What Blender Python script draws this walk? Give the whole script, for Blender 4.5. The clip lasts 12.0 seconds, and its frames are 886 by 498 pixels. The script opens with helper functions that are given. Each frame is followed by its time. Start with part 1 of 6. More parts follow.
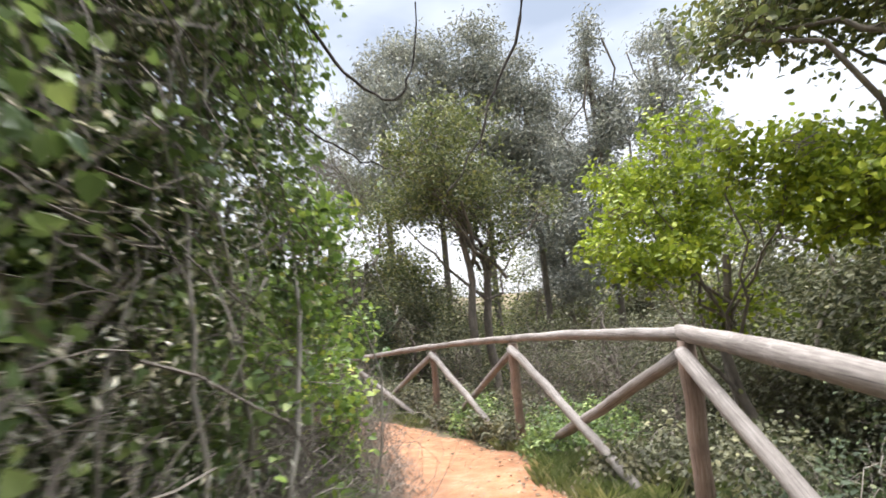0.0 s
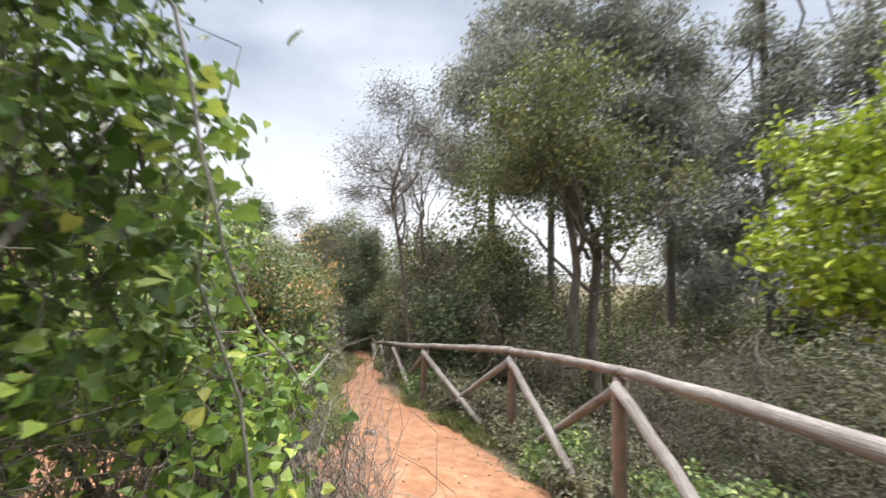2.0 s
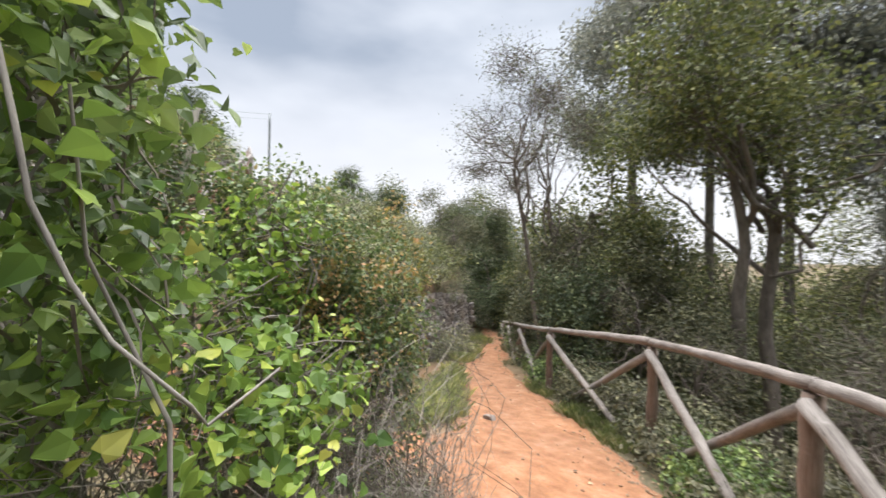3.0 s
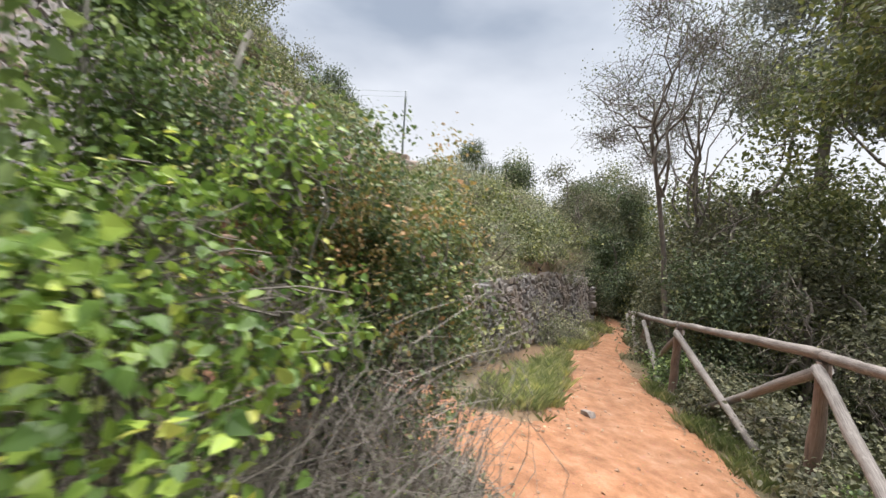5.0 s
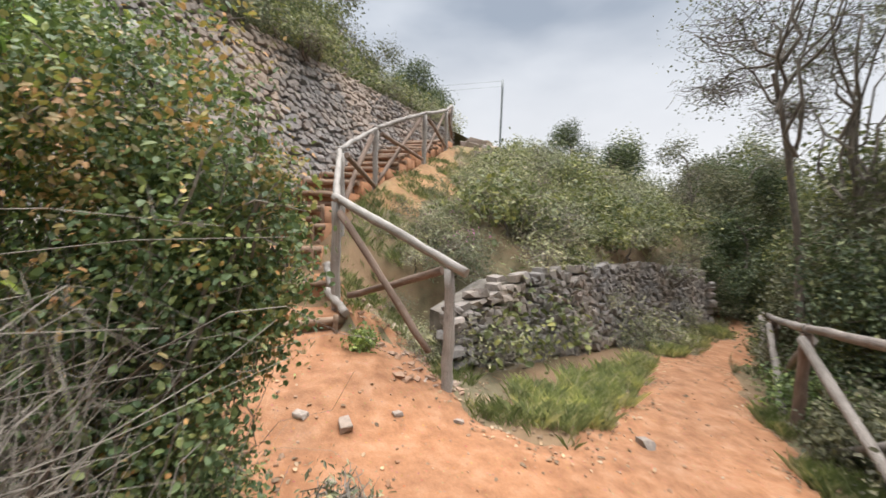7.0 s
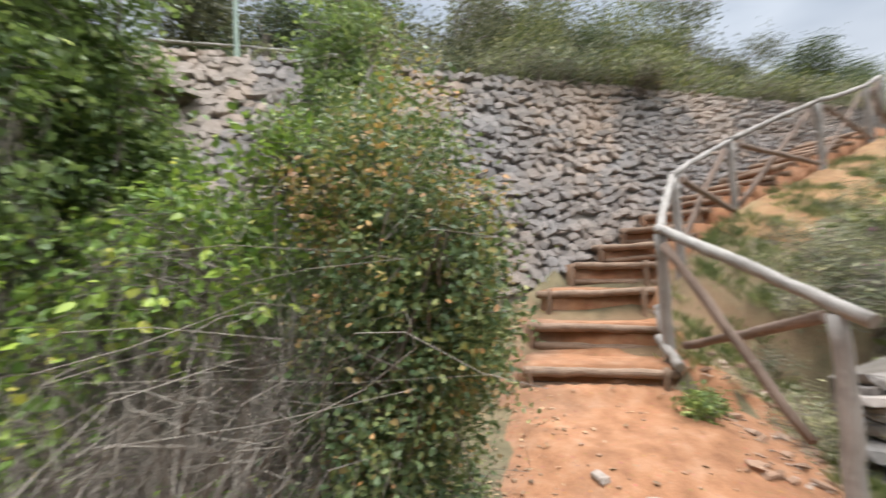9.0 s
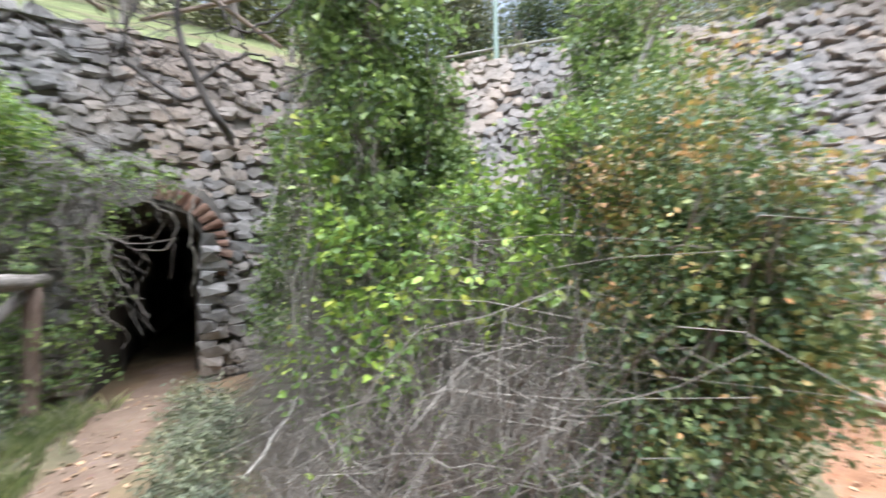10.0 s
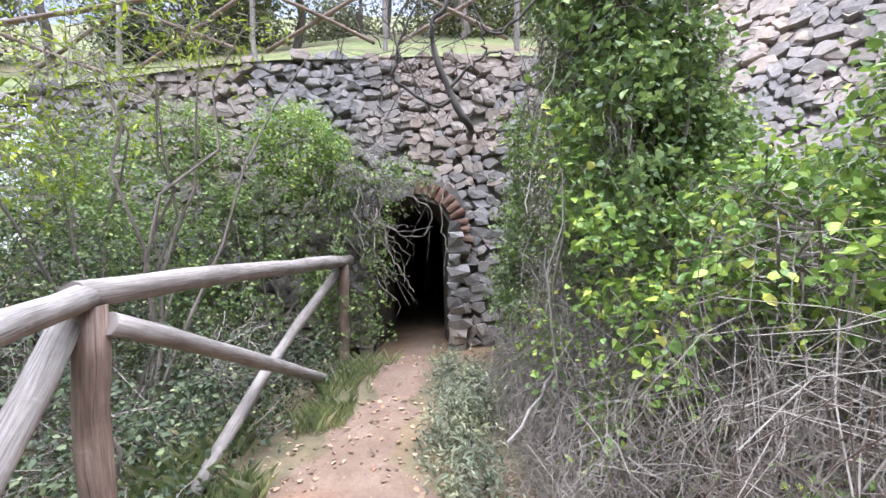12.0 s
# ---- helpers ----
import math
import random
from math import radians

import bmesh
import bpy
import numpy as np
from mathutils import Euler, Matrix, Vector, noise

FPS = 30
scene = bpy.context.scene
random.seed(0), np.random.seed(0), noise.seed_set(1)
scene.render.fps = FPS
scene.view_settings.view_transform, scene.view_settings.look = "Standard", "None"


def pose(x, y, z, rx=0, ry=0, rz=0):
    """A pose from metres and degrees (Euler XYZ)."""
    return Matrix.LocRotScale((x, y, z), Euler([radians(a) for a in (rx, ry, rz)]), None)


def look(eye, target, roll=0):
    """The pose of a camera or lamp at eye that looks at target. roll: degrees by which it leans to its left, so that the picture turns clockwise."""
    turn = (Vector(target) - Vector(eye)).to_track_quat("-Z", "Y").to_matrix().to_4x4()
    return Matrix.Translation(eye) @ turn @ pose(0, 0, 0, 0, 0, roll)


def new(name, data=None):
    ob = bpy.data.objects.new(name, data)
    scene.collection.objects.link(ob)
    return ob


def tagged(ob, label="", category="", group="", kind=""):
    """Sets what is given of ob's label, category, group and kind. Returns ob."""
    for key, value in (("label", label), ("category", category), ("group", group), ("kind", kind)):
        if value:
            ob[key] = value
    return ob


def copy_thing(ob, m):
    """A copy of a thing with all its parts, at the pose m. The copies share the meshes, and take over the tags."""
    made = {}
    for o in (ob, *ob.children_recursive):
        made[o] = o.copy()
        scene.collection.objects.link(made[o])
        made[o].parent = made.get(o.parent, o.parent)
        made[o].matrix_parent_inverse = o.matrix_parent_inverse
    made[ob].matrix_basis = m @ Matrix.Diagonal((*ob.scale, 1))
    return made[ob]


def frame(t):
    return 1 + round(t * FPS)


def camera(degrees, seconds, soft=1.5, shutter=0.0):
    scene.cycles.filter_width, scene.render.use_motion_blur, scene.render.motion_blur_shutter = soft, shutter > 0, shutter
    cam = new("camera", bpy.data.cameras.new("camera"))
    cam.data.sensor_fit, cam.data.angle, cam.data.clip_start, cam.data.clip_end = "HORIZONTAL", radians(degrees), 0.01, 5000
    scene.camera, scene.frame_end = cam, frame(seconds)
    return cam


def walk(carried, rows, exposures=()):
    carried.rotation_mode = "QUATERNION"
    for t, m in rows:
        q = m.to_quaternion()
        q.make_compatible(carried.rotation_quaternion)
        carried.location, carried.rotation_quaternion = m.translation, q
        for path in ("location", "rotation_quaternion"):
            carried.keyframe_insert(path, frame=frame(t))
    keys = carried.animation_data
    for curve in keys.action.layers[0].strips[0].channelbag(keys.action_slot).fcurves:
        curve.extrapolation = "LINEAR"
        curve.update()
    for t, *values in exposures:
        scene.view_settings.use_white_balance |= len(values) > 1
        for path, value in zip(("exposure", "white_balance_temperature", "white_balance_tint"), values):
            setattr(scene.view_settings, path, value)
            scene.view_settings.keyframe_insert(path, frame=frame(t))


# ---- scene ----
cam = camera(94.2, 12.0, shutter=0.5)
PATH = [
    (0, (0.3, 0.013, 1.432), (0.136, 1.994, 1.654), -5.4),
    (0.5, (0.293, 0.322, 1.439), (0.209, 2.309, 1.646), -1.0),
    (1, (0.297, 0.521, 1.487), (0.022, 2.483, 1.761), 1.4),
    (1.5, (0.389, 0.908, 1.504), (-0.078, 2.839, 1.736), 1.4),
    (2, (0.379, 1.307, 1.561), (-0.298, 3.185, 1.691), 1.2),
    (2.5, (0.398, 1.582, 1.548), (-0.575, 3.328, 1.588), 1.0),
    (3, (0.379, 1.728, 1.554), (-0.855, 3.301, 1.572), 0.8),
    (5, (0.337, 2.249, 1.443), (-1.31, 3.378, 1.333), 3.9),
    (5.5, (0.325, 2.621, 1.364), (-1.328, 3.738, 1.228), 4.8),
    (6, (0.323, 2.939, 1.278), (-1.408, 3.928, 1.117), 4.6),
    (6.5, (0.265, 3.201, 1.27), (-1.542, 4.038, 1.084), 3.8),
    (8.5, (-0.096, 3.917, 1.21), (-2.041, 3.461, 1.297), -2.5),
    (9, (-0.094, 3.92, 1.192), (-1.823, 2.919, 1.275), -2.6),
    (9.5, (-0.025, 3.881, 1.206), (-1.389, 2.42, 1.276), -1.7),
    (10, (0.052, 3.838, 1.204), (-0.872, 2.065, 1.249), -0.8),
    (10.5, (0.138, 3.807, 1.205), (-0.373, 1.873, 1.214), -0.3),
    (11, (0.204, 3.791, 1.223), (0.026, 1.799, 1.21), -0.4),
    (11.5, (0.223, 3.777, 1.234), (0.247, 1.777, 1.207), -0.7),
    (12, (0.226, 3.807, 1.237), (0.278, 1.808, 1.207), -1.0),
]
walk(cam, [(t, look(eye, target, roll)) for t, eye, target, roll in PATH],
     [(0, 1.14, 6250, 12), (1, 1.05, 6250, 12), (2, 0.80, 6300, 11), (3, 0.68, 6350, 11), (5, 0.6, 6350, 11), (6.5, 0.5, 6500, 10), (8.5, 0.52, 6500, 10), (9.5, 0.85, 5950, 8), (10.5, 1.42, 5600, 12), (12, 1.33, 5550, 16)])

# ---- world and sun: an overcast spring day ----
world = bpy.data.worlds.new("overcast_sky")
scene.world = world
world.use_nodes = True
wn, wl = world.node_tree.nodes, world.node_tree.links
wn.clear()
w_out = wn.new("ShaderNodeOutputWorld")
w_bg = wn.new("ShaderNodeBackground")
w_sky = wn.new("ShaderNodeTexSky")
w_sky.sky_type, w_sky.sun_disc = "NISHITA", False
w_sky.sun_elevation, w_sky.sun_rotation = radians(52), radians(200)
w_bg.inputs["Strength"].default_value = 0.92
w_co = wn.new("ShaderNodeTexCoord")
w_map = wn.new("ShaderNodeMapping")
w_map.inputs["Scale"].default_value = (1.0, 1.0, 2.6)
w_noise = wn.new("ShaderNodeTexNoise")
w_noise.inputs["Scale"].default_value, w_noise.inputs["Detail"].default_value = 1.7, 5.0
w_noise.inputs["Roughness"].default_value = 0.45
w_ramp = wn.new("ShaderNodeValToRGB")
w_ramp.color_ramp.elements[0].position, w_ramp.color_ramp.elements[0].color = 0.40, (0.315, 0.362, 0.435, 1)
w_ramp.color_ramp.elements[1].position, w_ramp.color_ramp.elements[1].color = 0.62, (0.60, 0.635, 0.69, 1)
w_sep = wn.new("ShaderNodeSeparateXYZ")
w_hor = wn.new("ShaderNodeValToRGB")
w_hor.color_ramp.elements[0].position, w_hor.color_ramp.elements[0].color = 0.10, (1, 1, 1, 1)
w_hor.color_ramp.elements[1].position, w_hor.color_ramp.elements[1].color = 0.42, (0, 0, 0, 1)
w_mix = wn.new("ShaderNodeMixRGB")
w_mix.inputs["Color2"].default_value = (0.74, 0.74, 0.755, 1)
w_gain = wn.new("ShaderNodeMixRGB")
w_gain.blend_type = "MULTIPLY"
w_gain.inputs["Fac"].default_value = 1.0
w_gain.inputs["Color2"].default_value = (0.08, 0.08, 0.08, 1)
w_all = wn.new("ShaderNodeMixRGB")
w_all.inputs["Fac"].default_value = 0.93
wl.new(w_co.outputs["Generated"], w_map.inputs["Vector"])
wl.new(w_map.outputs["Vector"], w_noise.inputs["Vector"])
wl.new(w_noise.outputs["Fac"], w_ramp.inputs["Fac"])
wl.new(w_co.outputs["Generated"], w_sep.inputs["Vector"])
wl.new(w_sep.outputs["Z"], w_hor.inputs["Fac"])
wl.new(w_hor.outputs["Color"], w_mix.inputs["Fac"])
wl.new(w_ramp.outputs["Color"], w_mix.inputs["Color1"])
wl.new(w_sky.outputs["Color"], w_gain.inputs["Color1"])
wl.new(w_gain.outputs["Color"], w_all.inputs["Color1"])
wl.new(w_mix.outputs["Color"], w_all.inputs["Color2"])
wl.new(w_all.outputs["Color"], w_bg.inputs["Color"])
wl.new(w_bg.outputs["Background"], w_out.inputs["Surface"])

sun_data = bpy.data.lights.new("sun", "SUN")
sun_data.energy, sun_data.angle, sun_data.color = 6.0, radians(75), (1.0, 0.965, 0.91)
sun = new("sun", sun_data)
sun.matrix_world = look((-1.5, 6, 20), (-1, 3, 0))

# ---- mesh helpers ----
rng = np.random.default_rng(7)


def mesh_np(name, verts, faces):
    """A mesh from an array of vertices and an array of faces that all have as many corners."""
    verts, faces = np.asarray(verts, np.float32).reshape(-1, 3), np.asarray(faces, np.int32)
    me = bpy.data.meshes.new(name)
    k = faces.shape[1]
    me.vertices.add(len(verts))
    me.vertices.foreach_set("co", verts.ravel())
    me.loops.add(faces.size)
    me.loops.foreach_set("vertex_index", faces.ravel())
    me.polygons.add(len(faces))
    me.polygons.foreach_set("loop_start", np.arange(0, faces.size, k, dtype=np.int32))
    me.update(calc_edges=True)
    me.polygons.foreach_set("use_smooth", np.zeros(len(faces), bool))
    return me


def smooth(me):
    me.polygons.foreach_set("use_smooth", np.ones(len(me.polygons), bool))
    return me


def part(name, me, material, parent=None, label=""):
    """Links a mesh, or a bmesh, as one object under a thing or part."""
    if isinstance(me, bmesh.types.BMesh):
        bm, me = me, bpy.data.meshes.new(name)
        bm.to_mesh(me)
        bm.free()
    if material and not me.materials:
        me.materials.append(material)
    ob = new(name, me)
    ob.parent = parent
    if label:
        tagged(ob, label)
    return ob


def thing(name, label, category, at=(0, 0, 0), group=""):
    ob = new(name)
    ob.empty_display_size = 0.2
    ob.location = at
    return tagged(ob, label, category, group)


def under(ob, parent):
    """Hangs ob, which was built in world places, under a thing that stands at its base."""
    ob.parent = parent
    ob.matrix_parent_inverse = Matrix.Translation(-parent.location)
    return ob


def tube_arrays(points, radii, sides=8):
    """Rings along a bent line: vertices and quads, with closed ends."""
    p = np.asarray(points, float)
    r = np.broadcast_to(np.asarray(radii, float), (len(p),))
    tang = np.gradient(p, axis=0)
    tang /= np.linalg.norm(tang, axis=1, keepdims=True) + 1e-9
    ref = np.array([0.0, 0.0, 1.0]) if abs(tang[:, 2]).mean() < 0.8 else np.array([1.0, 0.0, 0.0])
    a = np.cross(tang, ref)
    a /= np.linalg.norm(a, axis=1, keepdims=True) + 1e-9
    b = np.cross(tang, a)
    ang = np.arange(sides) * 2 * np.pi / sides
    v = p[:, None] + r[:, None, None] * (np.cos(ang)[None, :, None] * a[:, None] + np.sin(ang)[None, :, None] * b[:, None])
    i, j = np.meshgrid(np.arange(len(p) - 1), np.arange(sides), indexing="ij")
    j2 = (j + 1) % sides
    f = np.stack([i * sides + j, i * sides + j2, (i + 1) * sides + j2, (i + 1) * sides + j], -1).reshape(-1, 4)
    return v.reshape(-1, 3), f


def join_arrays(pieces):
    vs, fs, n = [], [], 0
    for v, f in pieces:
        vs.append(v)
        fs.append(f + n)
        n += len(v)
    return np.concatenate(vs), np.concatenate(fs)


def log_mesh(name, a, b, r0, r1, sides=12, bend=0.015, seed=0, rings=9):
    """A rough round pole from a to b, a little bent, knotty and with cut ends."""
    g = np.random.default_rng(seed)
    a, b = np.asarray(a, float), np.asarray(b, float)
    t = np.linspace(0, 1, rings)
    p = a + (b - a) * t[:, None]
    length = np.linalg.norm(b - a)
    for axis in range(3):
        p[:, axis] += bend * length * np.sin(np.pi * t) * g.normal(0, 0.6) + 0.004 * g.normal(0, 1, rings)
    r = (r0 + (r1 - r0) * t) * (1 + 0.05 * g.normal(0, 1, rings))
    v, f = tube_arrays(p, r, sides)
    v += 0.035 * r0 * g.normal(0, 1, v.shape)
    bm = bmesh.new()
    vv = [bm.verts.new(c) for c in v]
    grain = bm.loops.layers.uv.new("grain")
    for n, q in enumerate(f):
        face = bm.faces.new([vv[i] for i in q])
        face.smooth = True
        i, j = divmod(n, sides)
        for loop, (du, dv) in zip(face.loops, ((0, 0), (1, 0), (1, 1), (0, 1))):
            loop[grain].uv = ((j + du) / sides, (i + dv) / (rings - 1) * length + seed)
    bm.faces.new(vv[:sides][::-1])
    bm.faces.new(vv[-sides:])
    bmesh.ops.recalc_face_normals(bm, faces=bm.faces)
    me = bpy.data.meshes.new(name)
    bm.to_mesh(me)
    bm.free()
    return me


LEAF_SHAPES = {
    # outlines in the leaf's plane, x along the leaf; and how far each corner is lifted
    "rhomb": ([(0, 0), (0.45, 0.30), (1, 0), (0.45, -0.30)], [0, 0.06, -0.12, 0.06]),
    "narrow": ([(0, 0), (0.5, 0.16), (1, 0), (0.5, -0.16)], [0, 0.04, -0.1, 0.04]),
    "heart": ([(0, 0), (-0.1, 0.33), (0.28, 0.46), (0.70, 0.24), (1, 0), (0.70, -0.24), (0.28, -0.46), (-0.1, -0.33)],
              [0.05, 0.02, 0.06, 0.0, -0.16, 0.0, 0.06, 0.02]),
    "oval": ([(0, 0), (0.25, 0.27), (0.7, 0.27), (1, 0), (0.7, -0.27), (0.25, -0.27)], [0, 0.06, 0.03, -0.13, 0.03, 0.06]),
}


def leaves_mesh(name, places, normals, sizes, shape="rhomb", g=rng, flat=0.75):
    """Many single leaves. They lie about across their normals, and point anyhow."""
    outline, lift = LEAF_SHAPES[shape]
    n = len(places)
    nor = normals + g.normal(0, flat, (n, 3))
    nor /= np.linalg.norm(nor, axis=1, keepdims=True) + 1e-9
    along = np.cross(nor, g.normal(0, 1, (n, 3)))
    along[:, 2] -= 0.25
    along -= (along * nor).sum(1, keepdims=True) * nor
    along /= np.linalg.norm(along, axis=1, keepdims=True) + 1e-9
    side = np.cross(nor, along)
    s = np.asarray(sizes)[:, None]
    v = [places + s * (x * along + y * side + z * nor) for (x, y), z in zip(outline, lift)]
    k = len(outline)
    v = np.stack(v, 1).reshape(-1, 3)
    return mesh_np(name, v, np.arange(n * k).reshape(n, k))


def clumps(blobs, count, per, spread, g, shell=0.55):
    """Places of leaves: clumps inside ellipsoids (x, y, z, rx, ry, rz), thicker towards the outside, and the way out at each."""
    blobs = np.asarray(blobs, float)
    weight = (blobs[:, 3] * blobs[:, 4] + blobs[:, 5] * (blobs[:, 3] + blobs[:, 4]) / 2)
    which = g.choice(len(blobs), count, p=weight / weight.sum())
    d = g.normal(0, 1, (count, 3))
    d /= np.linalg.norm(d, axis=1, keepdims=True)
    rad = shell + (1 - shell) * g.random(count) ** 0.7
    rad *= 1 + 0.16 * g.normal(0, 1, count)
    centre = blobs[which, :3] + d * rad[:, None] * blobs[which, 3:]
    places = np.repeat(centre, per, 0) + g.normal(0, 1, (count * per, 3)) * spread
    normals = np.repeat(d, per, 0) * 0.6 + np.array([0, 0, 0.55])
    return places, normals


def twig_lines(starts, ends, g, sag=0.12, n=5, r=0.004, sides=3):
    pieces = []
    t = np.linspace(0, 1, n)[:, None]
    for a, b in zip(starts, ends):
        length = np.linalg.norm(b - a)
        p = a + (b - a) * t
        p += np.sin(np.pi * t) * g.normal(0, sag, 3) * length
        p[1:-1] += g.normal(0, 0.03, (n - 2, 3)) * length
        rr = r * g.uniform(0.6, 1.5)
        pieces.append(tube_arrays(p, np.linspace(rr, rr * 0.35, n), sides))
    return join_arrays(pieces)


# ---- plan: the ground's height ----
FENCE = [(1.286, -0.11), (1.42, 2.50), (0.58, 4.64), (-0.537, 6.40), (-2.246, 7.79), (-3.75, 9.75), (-5.2, 11.9), (-6.6, 13.98)]
FENCE_TOP = [1.079, 1.089, 0.888, 0.665, 0.384, 0.02, -0.36, -0.74]
PATH_Y = [-1.5, 0.0, 0.55, 1.2, 1.8, 3.4, 4.6, 5.4, 6.2, 7.0, 8.2, 9.6, 11.0, 13.6, 17.0, 24.0]
PATH_L = [0.30, 0.50, 0.55, 0.52, 0.45, -0.75, -1.75, -2.16, -2.78, -3.35, -4.15, -4.80, -5.45, -7.0, -10.0, -18.0]
PATH_R = [0.78, 0.75, 0.82, 1.00, 1.10, 0.74, 0.32, -0.16, -0.84, -1.86, -3.08, -4.05, -4.85, -6.35, -9.2, -16.9]
LOW_WALL = [(-3.66, 4.92), (-3.84, 5.60), (-4.62, 7.4), (-5.9, 10.0), (-7.4, 13.2)]
STAIR = [(-3.50, 3.33, 0.03), (-3.75, 3.22, 0.22), (-4.35, 3.12, 0.53), (-4.9, 3.06, 0.85), (-5.4, 3.15, 1.12), (-5.85, 3.37, 1.35), (-6.7, 3.88, 1.80), (-8.4, 5.15, 2.52),
         (-10.6, 6.7, 3.35), (-16.0, 11.2, 4.25)]


def near_line(x, y, line, ends=False):
    """Distance of places to a bent line, signed (positive to the right of its way), and where along it the nearest place lies (0 to 1 a piece)."""
    best, sign, where = np.full(np.shape(x), 1e9), np.ones(np.shape(x)), np.zeros(np.shape(x))
    for k, (a, b) in enumerate(zip(line[:-1], line[1:])):
        ax, ay, bx, by = a[0], a[1], b[0], b[1]
        dx, dy = bx - ax, by - ay
        t = np.clip(((x - ax) * dx + (y - ay) * dy) / (dx * dx + dy * dy), 0, 1)
        d = np.hypot(x - ax - t * dx, y - ay - t * dy)
        s = np.sign((x - ax) * dy - (y - ay) * dx)
        hit = d < best
        best, sign, where = np.where(hit, d, best), np.where(hit, s, sign), np.where(hit, k + t, where)
    return best * sign, where


def ease(v):
    v = np.clip(v, 0, 1)
    return v * v * (3 - 2 * v)


def bumps(x, y):
    return 0.03 * np.sin(1.7 * x + 0.9 * y) * np.sin(1.3 * y - 0.6 * x + 1) + 0.012 * np.sin(5.1 * x + 2.2 * y) * np.sin(4.3 * y - 1.9 * x)


def ground_z(x, y):
    x, y = np.asarray(x, float), np.asarray(y, float)
    z = np.interp(y, [-1, 0, 1.5, 3, 4.3, 6, 8, 11, 13, 30], [0.1, 0.1, 0.05, -0.05, -0.22, -0.42, -0.62, -0.95, -1.2, -2.2])
    ds, where = near_line(x, y, STAIR)
    zs = np.interp(where, range(len(STAIR)), [p[2] for p in STAIR])
    fall = np.interp(where, [0, 1, 2, 3, 5, 6], [0.36, 0.6, 0.75, 0.7, 0.45, 0.42])
    trench = np.interp(where, [0, 0.6, 1.2, 8, 8.5], [0.0, 0.0, 0.22, 0.22, 0.0])
    hill = zs - 0.17 * ease((ds - 0.35) / 0.35) * ease(where - 2) - fall * np.maximum(0, np.abs(ds) - 0.72) - trench * ease((0.72 - np.abs(ds)) / 0.12)
    dl, _ = near_line(x, y, LOW_WALL)
    behind = np.where(y > 4.9, ease((-dl - 0.12) / 0.25), 1.0)
    behind = np.where((y > 13.2), ease((-dl - 0.5) / 3), behind)
    z = z + np.maximum(0, hill - z) * behind
    df, _ = near_line(x, y, FENCE)
    z = z - np.minimum(0.42 * np.maximum(0, df - 0.25), 3.2)
    far = np.hypot(x, y - 5)
    return z + bumps(x, y) - np.minimum(np.maximum(0, far - 22) * 0.05, 3)


# ---- materials ----
def material(name):
    m = bpy.data.materials.new(name)
    m.use_nodes = True
    nt = m.node_tree
    return m, nt, nt.nodes["Principled BSDF"]


def node(nt, kind, **values):
    n = nt.nodes.new(kind)
    for k, v in values.items():
        n.inputs[k.replace("_", " ")].default_value = v
    return n


def ramp(nt, source, stops):
    r = nt.nodes.new("ShaderNodeValToRGB")
    e = r.color_ramp.elements
    e[0].position, e[0].color = stops[0][0], (*stops[0][1], 1)
    e[1].position, e[1].color = stops[-1][0], (*stops[-1][1], 1)
    for pos, col in stops[1:-1]:
        e.new(pos).color = (*col, 1)
    nt.links.new(source, r.inputs["Fac"])
    return r.outputs["Color"]


def mix(nt, fac, a, b, kind="MIX"):
    m = nt.nodes.new("ShaderNodeMixRGB")
    m.blend_type = kind
    for slot, v in (("Fac", fac), ("Color1", a), ("Color2", b)):
        if isinstance(v, (int, float)):
            m.inputs[slot].default_value = v
        elif isinstance(v, tuple):
            m.inputs[slot].default_value = (*v, 1)
        else:
            nt.links.new(v, m.inputs[slot])
    return m.outputs["Color"]


def coords(nt, scale=(1, 1, 1), kind="Object"):
    if kind == "Position":
        src = nt.nodes.new("ShaderNodeNewGeometry").outputs["Position"]
    else:
        src = nt.nodes.new("ShaderNodeTexCoord").outputs[kind]
    mp = nt.nodes.new("ShaderNodeMapping")
    mp.inputs["Scale"].default_value = scale
    nt.links.new(src, mp.inputs["Vector"])
    return mp.outputs["Vector"]


def noise_of(nt, vec, scale, detail=4.0, rough=0.55):
    n = node(nt, "ShaderNodeTexNoise", Scale=scale, Detail=detail, Roughness=rough)
    nt.links.new(vec, n.inputs["Vector"])
    return n.outputs["Fac"]


def bump(nt, bsdf, height, strength=0.4, distance=0.01):
    b = node(nt, "ShaderNodeBump", Strength=strength, Distance=distance)
    nt.links.new(height, b.inputs["Height"])
    nt.links.new(b.outputs["Normal"], bsdf.inputs["Normal"])


LEAF_GAIN = 1.4


